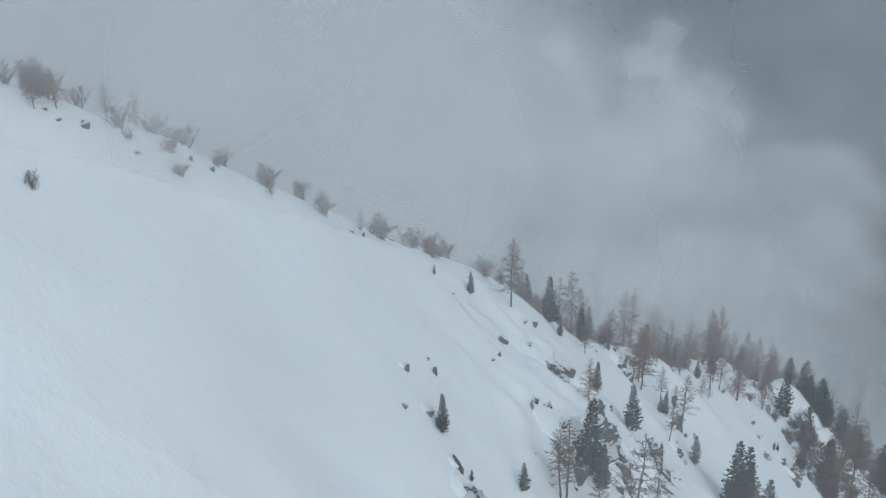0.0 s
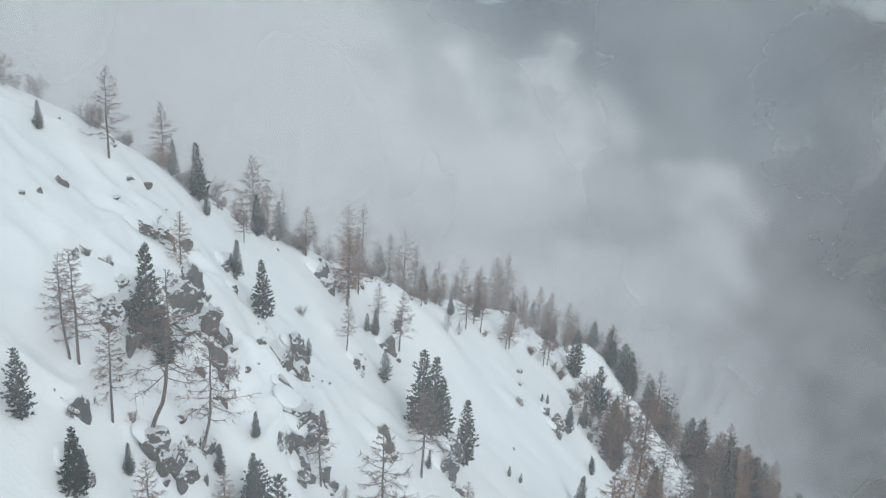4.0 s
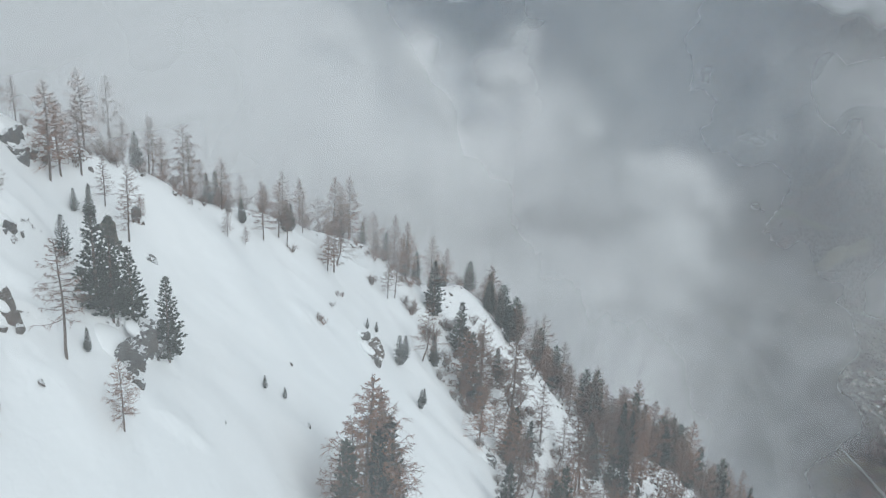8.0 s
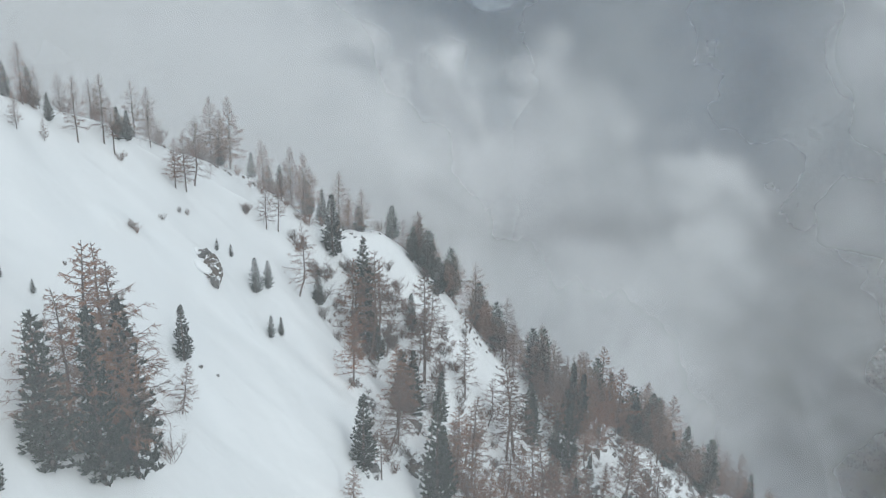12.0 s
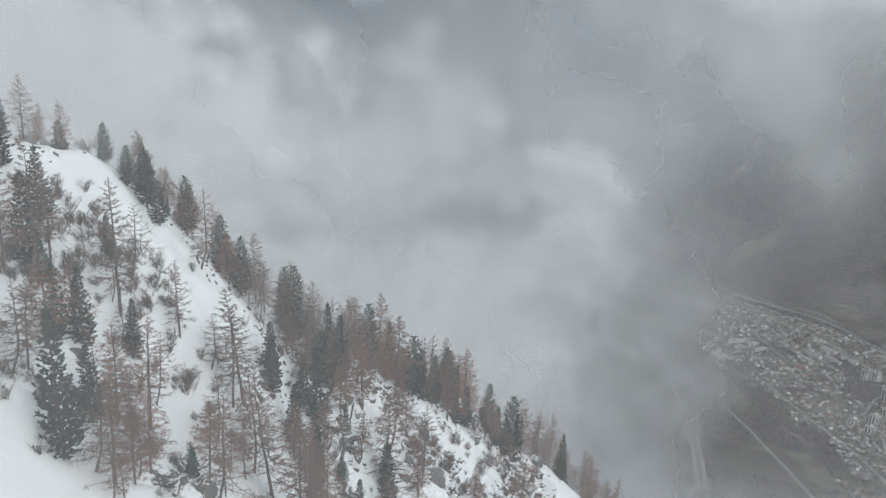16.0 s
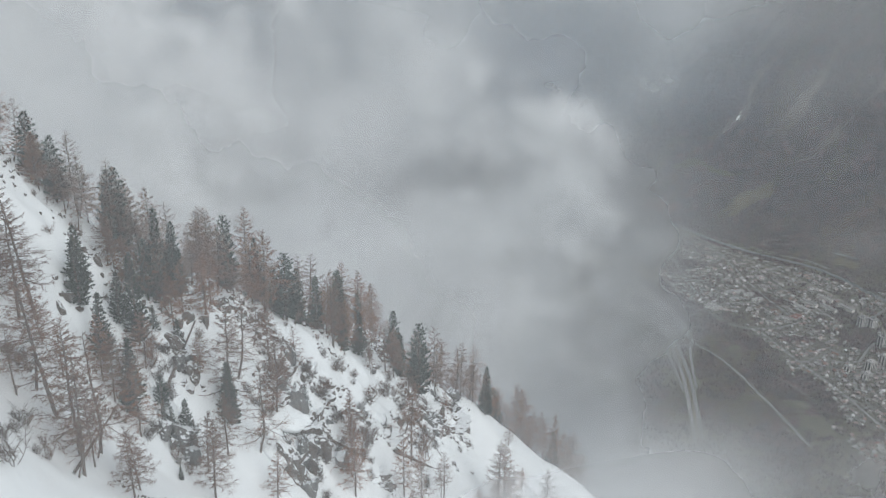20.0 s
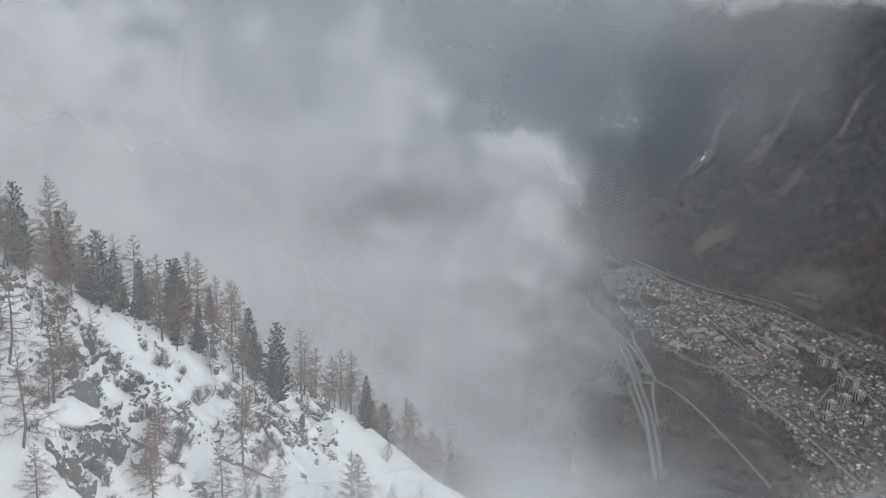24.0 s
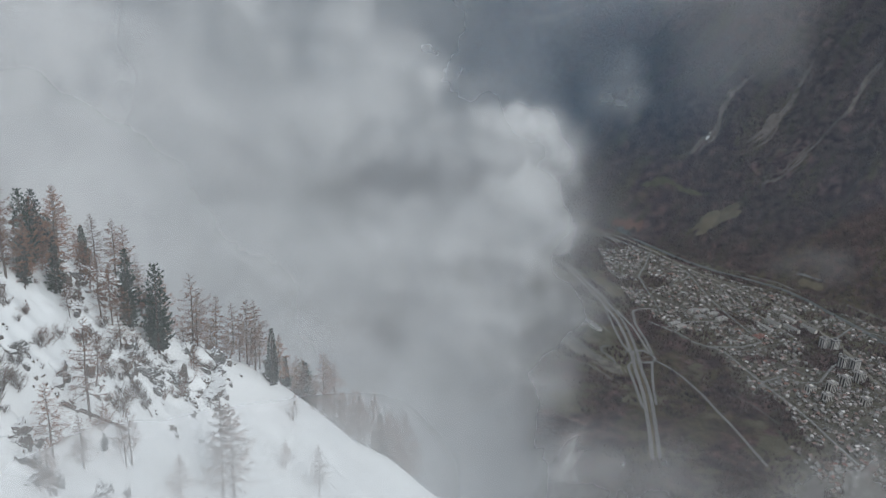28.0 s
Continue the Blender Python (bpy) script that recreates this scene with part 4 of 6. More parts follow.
ROCK_SPOTS_E = ((112.4, 240, 5.2, 3.9), (113.9, 209.6, 4.4, 4.4), (114.4, 237.6, 9, 6), (117.2, 232.1, 7.5, 5), (118, 219.4, 3.5, 7), (118.8, 200.6, 2.1, 1.1), (121.8, 223.6, 7.3, 4.9), (122.9, 234.2, 5.1, 5.1))
# the broken outcrop high on the slope
OUTCROP_A = ((-24.1, 50.8, 3.4, 2.0), (-21.1, 52.8, 4.7, 3.1), (-24.8, 59.3, 2.9, 1.5), (-18.2, 52.5, 1.4, 1.9), (-19.3, 55.1, 1.8, 1.4), (-12.7, 54.5, 2.0, 1.3), (-12.0, 51.8, 2.1, 2.1), (-11.8, 53.4, 2.1, 1.9), (-10.6, 52.6, 1.6, 3.6), (-15.1, 59.4, 1.9, 1.7), (-14.2, 59.0, 1.9, 2.1), (-14.3, 62.5, 1.4, 1.8), (-13.9, 55.7, 1.2, 1.3), (-13.4, 59.3, 1.4, 1.7), (-14.9, 84.4, 2.3, 2.3), (-1.2, 68.5, 2.7, 2.7))
OUTCROP_B = ((-6.4, 62.7, 1.3, 3.4), (-10.1, 71.1, 1.2, 1.8), (-20.6, 65.7, 1.3, 1.3), (-18.8, 60.9, 0.9, 0.6), (-19.0, 42.6, 1.6, 1.4), (-18.2, 42.8, 1.4, 1.1), (-17.4, 43.0, 1.0, 1.1), (-21.6, 37.5, 1.2, 2.1), (-22.5, 40.6, 0.8, 1.6), (-22.7, 49.7, 1.5, 1.8), (-24.3, 49.5, 1.8, 1.4), (-20.7, 55.3, 1.6, 2.2), (-17.2, 50.3, 0.8, 0.8), (-17.0, 45.6, 1.2, 0.9), (-0.5, 71.2, 1.7, 2.1), (-20.9, 36.3, 0.8, 1.0))
ROCK_SPOTS = OUTCROP_A + OUTCROP_B + ROCK_SPOTS_A + ROCK_SPOTS_B + ROCK_SPOTS_C + ROCK_SPOTS_D + ROCK_SPOTS_E
# x, y, metres wide
SHRUB_SPOTS_A = ((-51.3, 26.3, 1.7), (-50.6, 35.7, 1.3), (-48.2, 36.7, 1.7), (-22.8, 40.1, 1.4), (-20.4, 42.6, 1.1), (-15, 69.8, 1.7), (-14.4, 61.5, 2.7), (-5, 106.5, 1.8), (4.6, 114.2, 2), (9.4, 103.4, 1.8), (9.8, 103.5, 1.7), (10.3, 110.3, 1.3), (10.4, 115.6, 1.4), (10.9, 116.9, 1.4), (13.9, 132.1, 2.2), (14, 131.6, 2.3), (14, 132.2, 2.2), (20.2, 80.2, 3.9), (41.1, 153.9, 6), (43.3, 128, 6.6), (46.9, 141.6, 4.8), (47.1, 141, 5.2), (50.2, 150.5, 4.1), (60.7, 118, 6.5), (94.1, 194.6, 6.6), (96, 169.4, 8.2), (98.2, 177.5, 8.1), (100, 181.1, 5.3), (100.4, 195.2, 5.9), (101.6, 199.6, 5))
SHRUB_SPOTS_B = ((104.1, 203.1, 5.5), (110.1, 187.7, 7.1), (110.5, 204.6, 6.3), (111.8, 194.6, 8), (118.4, 216.6, 7))
SHRUB_SPOTS = SHRUB_SPOTS_A + SHRUB_SPOTS_B
# x, y of both ends, radius
LOG_SPOTS = ((104.9, 185.6, 113.5, 191, 0.45), (110.9, 205, 116.2, 198.9, 0.22), (64.5, 124.1, 63.9, 146.3, 0.2), (25.8, 77.9, 28.4, 82, 0.22), (68.6, 153.2, 71.1, 168.8, 0.3), (92.7, 172, 99.6, 175.8, 0.3))


for i, (x, y, h, kind, lean) in enumerate(LARCH_SPOTS):
    if kind in (0, 1) and h > 8 and i % 3:
        kind = 5 + i % 2
    size = "tall" if h > 13 else "slender" if h > 7 else "small"
    colour = "rust-brown" if kind in (2, 4) else "grey-brown"
    tilt = ", leaning uphill" if lean < -4 else ", leaning downhill" if lean > 4 else ""
    plant_larch(x, y, h, kind, lean + ((i * 37) % 7 - 3) * 0.5, i * 1.7, f"{size} leafless larch with {colour} twigs on the snow slope{tilt}")
CONIFER_SPOTS += ((-11.9, 42.8, 8.2, 3, 0), (-13.4, 43.6, 6.0, 2, 0), (-24.6, 71.8, 5.2, 0, 0))
for i, (x, y, h, kind, lean) in enumerate(CONIFER_SPOTS):
    size = "tall" if h > 10 else "middling" if h > 4 else "young"
    sort = "stone pine" if kind > 1 else "spruce with drooping boughs"
    plant_conifer(x, y, h, kind, lean + ((i * 31) % 5 - 2) * 0.6, i * 2.1, 1.08 if h < 12 else 0.8, f"{size} dark green {sort} on the snow slope")

def joined_copies(name, label, category, group_of):
    """Copies that nobody could count, joined into one mesh: group_of holds (mesh, matrix) pairs."""
    co, faces, slots, mats, n = [], [], [], [], 0
    for me, m in group_of:
        flat = np.empty(len(me.vertices) * 3)
        me.vertices.foreach_get("co", flat)
        a = np.array(m)
        co.append(flat.reshape(-1, 3) @ a[:3, :3].T + a[:3, 3])
        faces += [tuple(i + n for i in p.vertices) for p in me.polygons]
        if me.materials[0] not in mats:
            mats.append(me.materials[0])
        slots += [mats.index(me.materials[0])] * len(me.polygons)
        n += len(me.vertices)
    tagged(new(name, mesh_of(name, np.concatenate(co).tolist(), faces, mats, slots)), label, category, kind="stuff")


# trees on the far flank, whose tops show over the edge of the spur
rnd = random.Random(5)
HINDER = [larch(s, RUST_TWIG, bare, spread, 0.03, 46, 10, 1.9) for s, bare, spread in ((31, 0.22, 0.27), (32, 0.16, 0.30), (33, 0.28, 0.25))]
hinder_trees = []
for i in range(240):
    x = -34 + 214 * (i + rnd.random()) / 240
    back = rnd.choice((3, 5, 8, 11, 15, 20))
    y = float(crest(x)) + back + rnd.uniform(-2, 2)
    # uneven clumps with gaps between them, thicker low down
    if float(smooth_noise(np.array(x / 7.0), np.array(back / 9.0), 5)) < rnd.uniform(-0.9, 0.75) + 0.0035 * max(0, x - 30):
        continue
    tall = (8.0 + 0.055 * max(0, x)) * rnd.choice((0.5, 0.7, 0.85, 1.0, 1.2)) * rnd.uniform(0.85, 1.15)
    if rnd.random() < 0.09:
        plant_conifer(x, y, tall * 0.8, rnd.choice((0, 0, 1, 2)), 0, rnd.uniform(0, 6), 1.1, "dark conifer rising behind the edge of the spur in mist", "conifers behind the edge")
    elif back < 6:
        plant_larch(x, y, tall, rnd.choice((0, 2, 4, 7, 8, 9)), rnd.uniform(-3, 3), rnd.uniform(0, 6), "leafless larch rising behind the edge of the spur in mist", "larches behind the edge")
    else:
        m = Matrix.Translation((x, y, float(slope_height(x, y)))) @ Matrix.Rotation(rnd.uniform(0, 6), 4, "Z") @ Matrix.Scale(tall / 12, 4)
        hinder_trees += [(me, m) for me in HINDER[i % 3]]
joined_copies("hinder_larches", "brown leafless larches deep behind the edge of the spur", "trees", hinder_trees)
# thick stands along the edge and on the wooded rib: x, y, spread, how many, height
STANDS = ((92, 206, 5, 2, 14), (97, 213, 4, 2, 14), (102, 217, 4, 2, 13), (117, 232, 4, 1, 14), (77, 194, 5, 3, 14), (93, 208, 4, 1, 13), (107, 219, 3, 1, 13), (64, 165, 4, 2, 12), (67, 171, 4, 2, 13), (71, 180, 4, 3, 13), (79, 191, 4, 2, 13), (84, 175, 4, 1, 11), (97, 175, 5, 1, 11), (108, 205, 4, 1, 11), (39, 170, 4, 2, 9), (49, 171, 3, 2, 10.5), (58, 169, 4, 3, 11))
for cx, cy, wide, n, h in STANDS:
    for i in range(n):
        plant_larch(cx + rnd.gauss(0, wide * 0.6), cy + rnd.gauss(0, wide * 0.6), h * rnd.uniform(0.65, 1.28), rnd.choice((2, 7, 7, 8, 9, 5)), rnd.uniform(-5, 3), rnd.uniform(0, 6), "brown leafless larch in a thick stand on the rib", "larches on the wooded rib")
for x, y, h in ((107, 226, 15), (84, 195, 14), (86, 198, 12), (112, 226, 11), (52, 117, 5.5), (65, 165, 10), (95, 204, 9), (69, 150, 6), (88, 172, 6), (36, 170, 9), (42, 173, 10), (51, 172, 10.5)):
    plant_conifer(x, y, h, int(h) % 4, 0, x, 1.05, "dark conifer among rocks on the wooded rib", "conifers on the wooded rib")
# wide, twiggy larches low on the near slope
for i, (x, y) in enumerate(((40.2, 121.5), (43.8, 118.5), (44.3, 107.0), (47.3, 111.6), (37.1, 127.8), (40.4, 139.3), (46.6, 103.8))):
    plant_larch(x, y, 7 + 4 * (i * 7 % 5) / 4, (5, 8, 6)[i % 3], (i % 3 - 1) * 3, i * 2.0, "wide twiggy brown larch low on the slope")
# scattered larches between the stands
for i, (x, y) in enumerate(((58.9, 172), (49.6, 172), (52.1, 173), (45.5, 172), (36, 168), (63.0, 162.7), (66.7, 164.7), (66.0, 154.8), (64.1, 147.2), (64.6, 132.5), (75.2, 147.6), (83.2, 164.9), (85.6, 180.1), (96.1, 172.9), (107.7, 195.2), (64.9, 124.3), (69.8, 130.8), (58.0, 143.8), (66.3, 171.8), (75.4, 184.5), (79.2, 177.1), (83.2, 195.1), (55.4, 145.8), (44.0, 114.5), (46.1, 113.8), (51.5, 131.2), (54.3, 128.9), (61.2, 150.6), (64.2, 151.8), (68.8, 163.6), (76.0, 168.6), (83.0, 172.6), (45.2, 130.0), (39.8, 136.2), (36.7, 113.0), (36.0, 120.9), (37.5, 141.6))):
    plant_larch(x, y, rnd.uniform(6.5, 11), (6, 8, 5, 3, 8, 2)[i % 6], rnd.uniform(-6, 5), rnd.uniform(0, 6), "slender brown larch with sparse long branches on the slope")
for i, (x, y) in enumerate(((41.1, 176.3), (81.6, 194.7), (93.5, 221.4), (113.0, 234.9), (65.3, 146.9), (57.2, 158.0), (66.6, 166.2))):
    plant_conifer(x, y, rnd.uniform(5, 10), (2, 0, 3, 1)[i % 4], 0, rnd.uniform(0, 6), 1.15, "dark conifer beside brown larches on the slope")
# the wooded rib lower down
for i in range(16):
    x = rnd.uniform(58, 122)
    y = float(crest(x)) - rnd.uniform(2, 46)
    if rnd.random() < 0.72:
        plant_larch(x, y, rnd.uniform(6, 13), rnd.choice((0, 1, 2, 4)), rnd.uniform(-5, 3), rnd.uniform(0, 6), "leafless larch among rocks on the wooded rib", "larches on the wooded rib")
    else:
        plant_conifer(x, y, rnd.uniform(3, 8), rnd.randrange(4), 0, rnd.uniform(0, 6), 0.9, "dark conifer among rocks on the wooded rib", "conifers on the wooded rib")


# ---- rocks with their snow ----
def lump(seed, cuts, rough, detail=3):
    """A stone of unit size: a ball cut by flat planes and roughened."""
    rnd = random.Random(seed)
    bm = bmesh.new()
    bmesh.ops.create_icosphere(bm, subdivisions=detail, radius=1)
    planes = [(Vector((rnd.gauss(0, 1), rnd.gauss(0, 1), rnd.gauss(0, 0.8))).normalized(), rnd.uniform(0.34, 0.78)) for _ in range(cuts)]
    for v in bm.verts:
        for n, d in planes:
            over = v.co.dot(n) - d
            if over > 0:
                v.co -= n * over
        v.co += v.co.normalized() * rough * noise.fractal(v.co * 2.3 + Vector((seed * 3.1, 0, 0)), 0.8, 2.0, 4)
    return bm


def bm_mesh(name, bm, mat, soft=False):
    me = bpy.data.meshes.new(name)
    bm.to_mesh(me)
    bm.free()
    me.materials.append(mat)
    if soft:
        me.polygons.foreach_set("use_smooth", [True] * len(me.polygons))
    return me


STONES = [bm_mesh("stone", lump(s, 9, 0.13, 4), BROWN_ROCK if s % 3 == 0 else ROCK) for s in range(9)]
PEBBLES = [bm_mesh("stone", lump(s + 30, 8, 0.12, 2), ROCK) for s in range(5)]
CRAGS = [bm_mesh("stone", lump(s + 90, 12, 0.34, 5), BROWN_ROCK if s % 2 else ROCK) for s in range(4)]
CAPS = [bm_mesh("snow_cap", lump(s + 60, 0, 0.10, 3), CUSHION, True) for s in range(5)]


def rock(x, y, wide, high, k, turn=0.0, capped=True):
    z = float(slope_height(x, y))
    high = min(high, 1.5 * wide + 0.4)
    dark = "brown" if k % 9 % 3 == 0 else "grey"
    ob = thing("boulder", f"dark {dark} boulder on the slope" + (" under a snow cushion" if capped else ""), "rock", "boulders on the slope", Matrix.Translation((x, y, z)))
    stone = part("stone", CRAGS[k % 4] if wide > 2.6 else STONES[k % 9], ob)
    stone.matrix_basis = Matrix.Translation((-0.06 * wide, 0, -0.16 * high)) @ Matrix.Rotation(turn, 4, "Z") @ Matrix.Diagonal((wide * 0.78, wide * 0.74, high * 0.95, 1))
    if wide > 1.0:
        rnd = random.Random(k)
        for j in range(3 + k % 3):
            # smaller blocks down the fall line and beside it
            q, side, r = rnd.uniform(0.1, 1.0), rnd.uniform(-0.8, 0.8), wide * rnd.uniform(0.16, 0.36)
            dx, dy = wide * q * 0.7, wide * side
            more = part("stone", STONES[(k + j * 2 + 1) % 9], ob)
            more.matrix_basis = Matrix.Translation((dx, dy, -1.12 * dx - 0.15 * r)) @ Matrix.Rotation(side * 5, 4, "Z") @ Matrix.Diagonal((r, r * 0.9, r * rnd.uniform(0.9, 1.7), 1))
    if capped:
        cap = part("snow_cap", CAPS[k % 5], ob, "thick white snow cushion")
        cap.matrix_basis = Matrix.Translation((-0.36 * wide, 0.03 * wide, 0.34 * wide + 0.08 * high)) @ Matrix.Rotation(radians(38), 4, "Y") @ Matrix.Diagonal((wide * 0.66, wide * 0.60, 0.16 * wide + 0.06 * high, 1)) @ Matrix.Rotation(turn * 2, 4, "Z")


for i, (x, y, wide, high) in enumerate(ROCK_SPOTS):
    small = 0.62 if x < -31 else 1.0
    rock(x, y, wide * small, high * small, i * 5 + 1, i * 1.3, wide * small > 0.5)
for i, (x, y, wide, high) in enumerate(((88, 164, 4, 5.5), (87, 160, 3, 4), (50, 110, 3, 2.6), (52.5, 107, 3.4, 2.6), (55.5, 113, 3, 2.4), (69, 148, 2.6, 2.6), (87, 183, 2.6, 2.6), (89.5, 167, 2.6, 4), (84, 174, 2.6, 3), (110, 212, 2.6, 3), (117, 216, 2.8, 2.6), (121, 229, 2.6, 2.2), (99, 219, 2.4, 2.4))):
    rock(x, y, wide, high, i * 4 + 2, i * 2.3, i % 3 < 2)


def stone_scatter(name, label, spots, seed):
    """Many small stones that nobody could count, as one mesh."""
    rnd = random.Random(seed)
    verts, faces = [], []
    shapes = [([v.co.copy() for v in me.vertices], [tuple(p.vertices) for p in me.polygons]) for me in PEBBLES]
    for x, y, r in spots:
        vs, fs = rnd.choice(shapes)
        z = float(slope_height(x, y))
        turn = Matrix.Rotation(rnd.uniform(0, 6), 3, "Z") @ Matrix.Diagonal((r, r * rnd.uniform(0.6, 1), r * rnd.uniform(0.7, 1.5)))
        n = len(verts)
        base = Vector((x, y, z - 0.05 * r))
        verts += [base + turn @ v for v in vs]
        faces += [tuple(i + n for i in f) for f in fs]
    tagged(new(name, mesh_of(name, verts, faces, [BROWN_ROCK])), label, "stones", kind="stuff")


# the broken ground of the wooded rib and of the outcrops
spots = []
for c in range(62):
    cx = rnd.uniform(56, 126)
    cy = float(crest(cx)) + 3 - rnd.choice((1, 1, 2)) * abs(rnd.gauss(0, 12))
    for i in range(rnd.randrange(8, 26)):
        spots.append((cx + rnd.gauss(0, 2.2), cy + rnd.gauss(0, 1.5), rnd.choice((1, 1, 1, 2)) * rnd.uniform(0.25, 0.75)))
for c in range(9):
    cx = rnd.uniform(24, 60)
    cy = float(crest(cx)) - abs(rnd.gauss(3, 6))
    for i in range(8):
        spots.append((cx + rnd.gauss(0, 1.6), cy + rnd.gauss(0, 1.2), rnd.uniform(0.15, 0.6)))
for i in range(60):
    x, y = rnd.gauss(-18, 9), rnd.gauss(52, 8)
    spots.append((x, y, rnd.uniform(0.12, 0.55)))
for i in range(60):
    x = rnd.uniform(-60, 30)
    spots.append((x, float(crest(x)) + rnd.uniform(-3, 3), rnd.uniform(0.15, 0.5)))
stone_scatter("stones", "broken dark stones sticking out of the snow", spots, 8)


# ---- shrubs, saplings and fallen trunks ----
def bush(seed):
    """Bare brushwood one metre high: bent stems that fork into fine twigs."""
    rnd = random.Random(seed)
    s = Shape()
    for i in range(17):
        turn, tilt = rnd.uniform(0, 6.28), rnd.uniform(0.05, 1.0)
        way = Vector((math.cos(turn) * math.sin(tilt), math.sin(turn) * math.sin(tilt), math.cos(tilt)))
        reach = rnd.uniform(0.5, 1.1)
        pts = [Vector((rnd.uniform(-0.25, 0.25), rnd.uniform(-0.25, 0.25), -0.1))]
        for j in range(4):
            way = (way + Vector((rnd.uniform(-0.4, 0.4), rnd.uniform(-0.4, 0.4), rnd.uniform(-0.1, 0.3)))).normalized()
            pts.append(pts[-1] + way * reach / 4)
        s.tube(pts, [0.017, 0.013, 0.010, 0.007, 0.003], 3)
        for _ in range(9):
            k = rnd.randrange(1, 4)
            p = pts[k].lerp(pts[k + 1], rnd.random())
            tip = p + (way + Vector((rnd.uniform(-1.2, 1.2), rnd.uniform(-1.2, 1.2), rnd.uniform(-0.5, 0.9)))) * reach * 0.22
            s.spike(p, tip, 0.010, rnd.random() * 6)
            for _ in range(4):
                q = p.lerp(tip, rnd.uniform(0.2, 1))
                s.spike(q, q + Vector((rnd.uniform(-1, 1), rnd.uniform(-1, 1), rnd.uniform(-0.5, 1))) * reach * 0.14, 0.008, rnd.random() * 6)
    return s


BUSHES = [bush(s).mesh("twig_mass", LARCH_TWIG if s == 2 else BRUSH_TWIG) for s in (1, 2, 3)]


def plant_bush(x, y, wide, k, turn):
    z = float(slope_height(x, y))
    ob = thing("shrub", "bare brown shrub poking through the snow", "shrub", "shrubs on the slope", Matrix.Translation((x, y, z)) @ Matrix.Rotation(turn, 4, "Z") @ Matrix.Diagonal((wide * 0.55,) * 3 + (1,)))
    part("twig_mass", BUSHES[k % 3], ob)


for i, (x, y, wide) in enumerate(SHRUB_SPOTS):
    plant_bush(x, y, max(wide, 1.2), i, i * 1.1)
for i in range(46):
    x = rnd.uniform(40, 128)
    plant_bush(x, float(crest(x)) - abs(rnd.gauss(0, 16)), rnd.uniform(1.2, 3.4), i, rnd.uniform(0, 6))
# a fringe of brushwood along the upper edge
fringe = []
for i in range(120):
    x = rnd.uniform(-72, 30)
    y = float(crest(x)) + rnd.uniform(-1, 5)
    fringe.append((BUSHES[i % 3], Matrix.Translation((x, y, float(slope_height(x, y)))) @ Matrix.Rotation(rnd.uniform(0, 6), 4, "Z") @ Matrix.Scale(rnd.uniform(0.8, 2.2), 4)))
joined_copies("edge_brushwood", "brown bare brushwood along the edge of the spur", "brushwood", fringe)
# low brushwood on the open snow below the edge
for cx, cy in ((27.7, 129.0), (27.1, 141.4), (32.1, 152.3), (35.8, 149.0), (41.6, 152.9), (48.9, 148.8), (51.1, 143.2), (31.5, 116.2), (34.3, 110.4), (37.2, 111.8), (40.8, 170.9), (61.2, 161.1), (84.2, 177.7)):
    for i in range(4):
        plant_bush(cx + rnd.gauss(0, 1.3), cy + rnd.gauss(0, 1.3), rnd.uniform(1.0, 3.2), i, rnd.uniform(0, 6))
# brushwood over the rocks of the rib
THICKETS = ((106, 205), (110, 210), (117, 214), (122, 231), (114, 203), (87, 183), (91, 181), (88, 169), (91, 168), (95, 173), (89, 160), (117, 223), (88, 164), (83, 173), (69, 152), (69, 146), (81, 165), (97, 175), (108, 205), (114, 212), (50, 110), (52, 108), (55, 114), (81, 162), (84, 175), (114, 218), (68, 157), (112, 200), (100, 213))
THICKETS += ((89.9, 182.5), (98.2, 184.7), (94.5, 195.1), (82.0, 184.6), (68.5, 146.8), (111.0, 210.2), (59.5, 123.6), (53.2, 140.4), (67.3, 159.7), (42.2, 150.0), (40.6, 138.2), (48.2, 118.5), (47.0, 139.6), (33.3, 147.4), (32.9, 141.5), (45.7, 118.1), (36.5, 109.5))
THICKETS += ((22.1, 137.4), (24.6, 135.1), (27.3, 130.1), (30.6, 129.6), (30.5, 148.0), (34.4, 147.2), (38.2, 150.7), (39.6, 145.7), (27.1, 144.5), (32.3, 139.0))
thicket = []
for cx, cy in THICKETS:
    for i in range(7):
        x, y, wide = cx + rnd.gauss(0, 1.9), cy + rnd.gauss(0, 1.9), rnd.uniform(1.8, 4.6)
        thicket.append((BUSHES[i % 3], Matrix.Translation((x, y, float(slope_height(x, y)))) @ Matrix.Rotation(rnd.uniform(0, 6), 4, "Z") @ Matrix.Scale(wide * 0.55, 4)))
joined_copies("brushwood", "brown bare brushwood between the rocks of the rib", "brushwood", thicket)


def fallen_trunk(x0, y0, x1, y1, r):
    a = Vector((x0, y0, float(slope_height(x0, y0)) + r * 0.8))
    b = Vector((x1, y1, float(slope_height(x1, y1)) + r * 1.6))
    rnd = random.Random(int(x0 * 10))
    ob = thing("fallen_trunk", "dead grey larch trunk lying down the slope", "log", "fallen trunks", Matrix.Translation(a))
    wood, stubs = Shape(), Shape()
    way = b - a
    wood.tube([way * (k / 6) + Vector((0, 0, rnd.uniform(-0.08, 0.08))) for k in range(7)], [r * (1 - 0.1 * k) for k in range(7)], 7)
    part("trunk", wood.mesh("trunk", LARCH_BARK), ob)
    for k in range(14):
        p = way * rnd.uniform(0.2, 1)
        stubs.spike(p, p + Vector((rnd.uniform(-1, 1), rnd.uniform(-1, 1), rnd.uniform(0.1, 1.1))) * rnd.uniform(0.5, 1.4), 0.04)
    part("stub_mass", stubs.mesh("stub_mass", LARCH_BARK), ob)


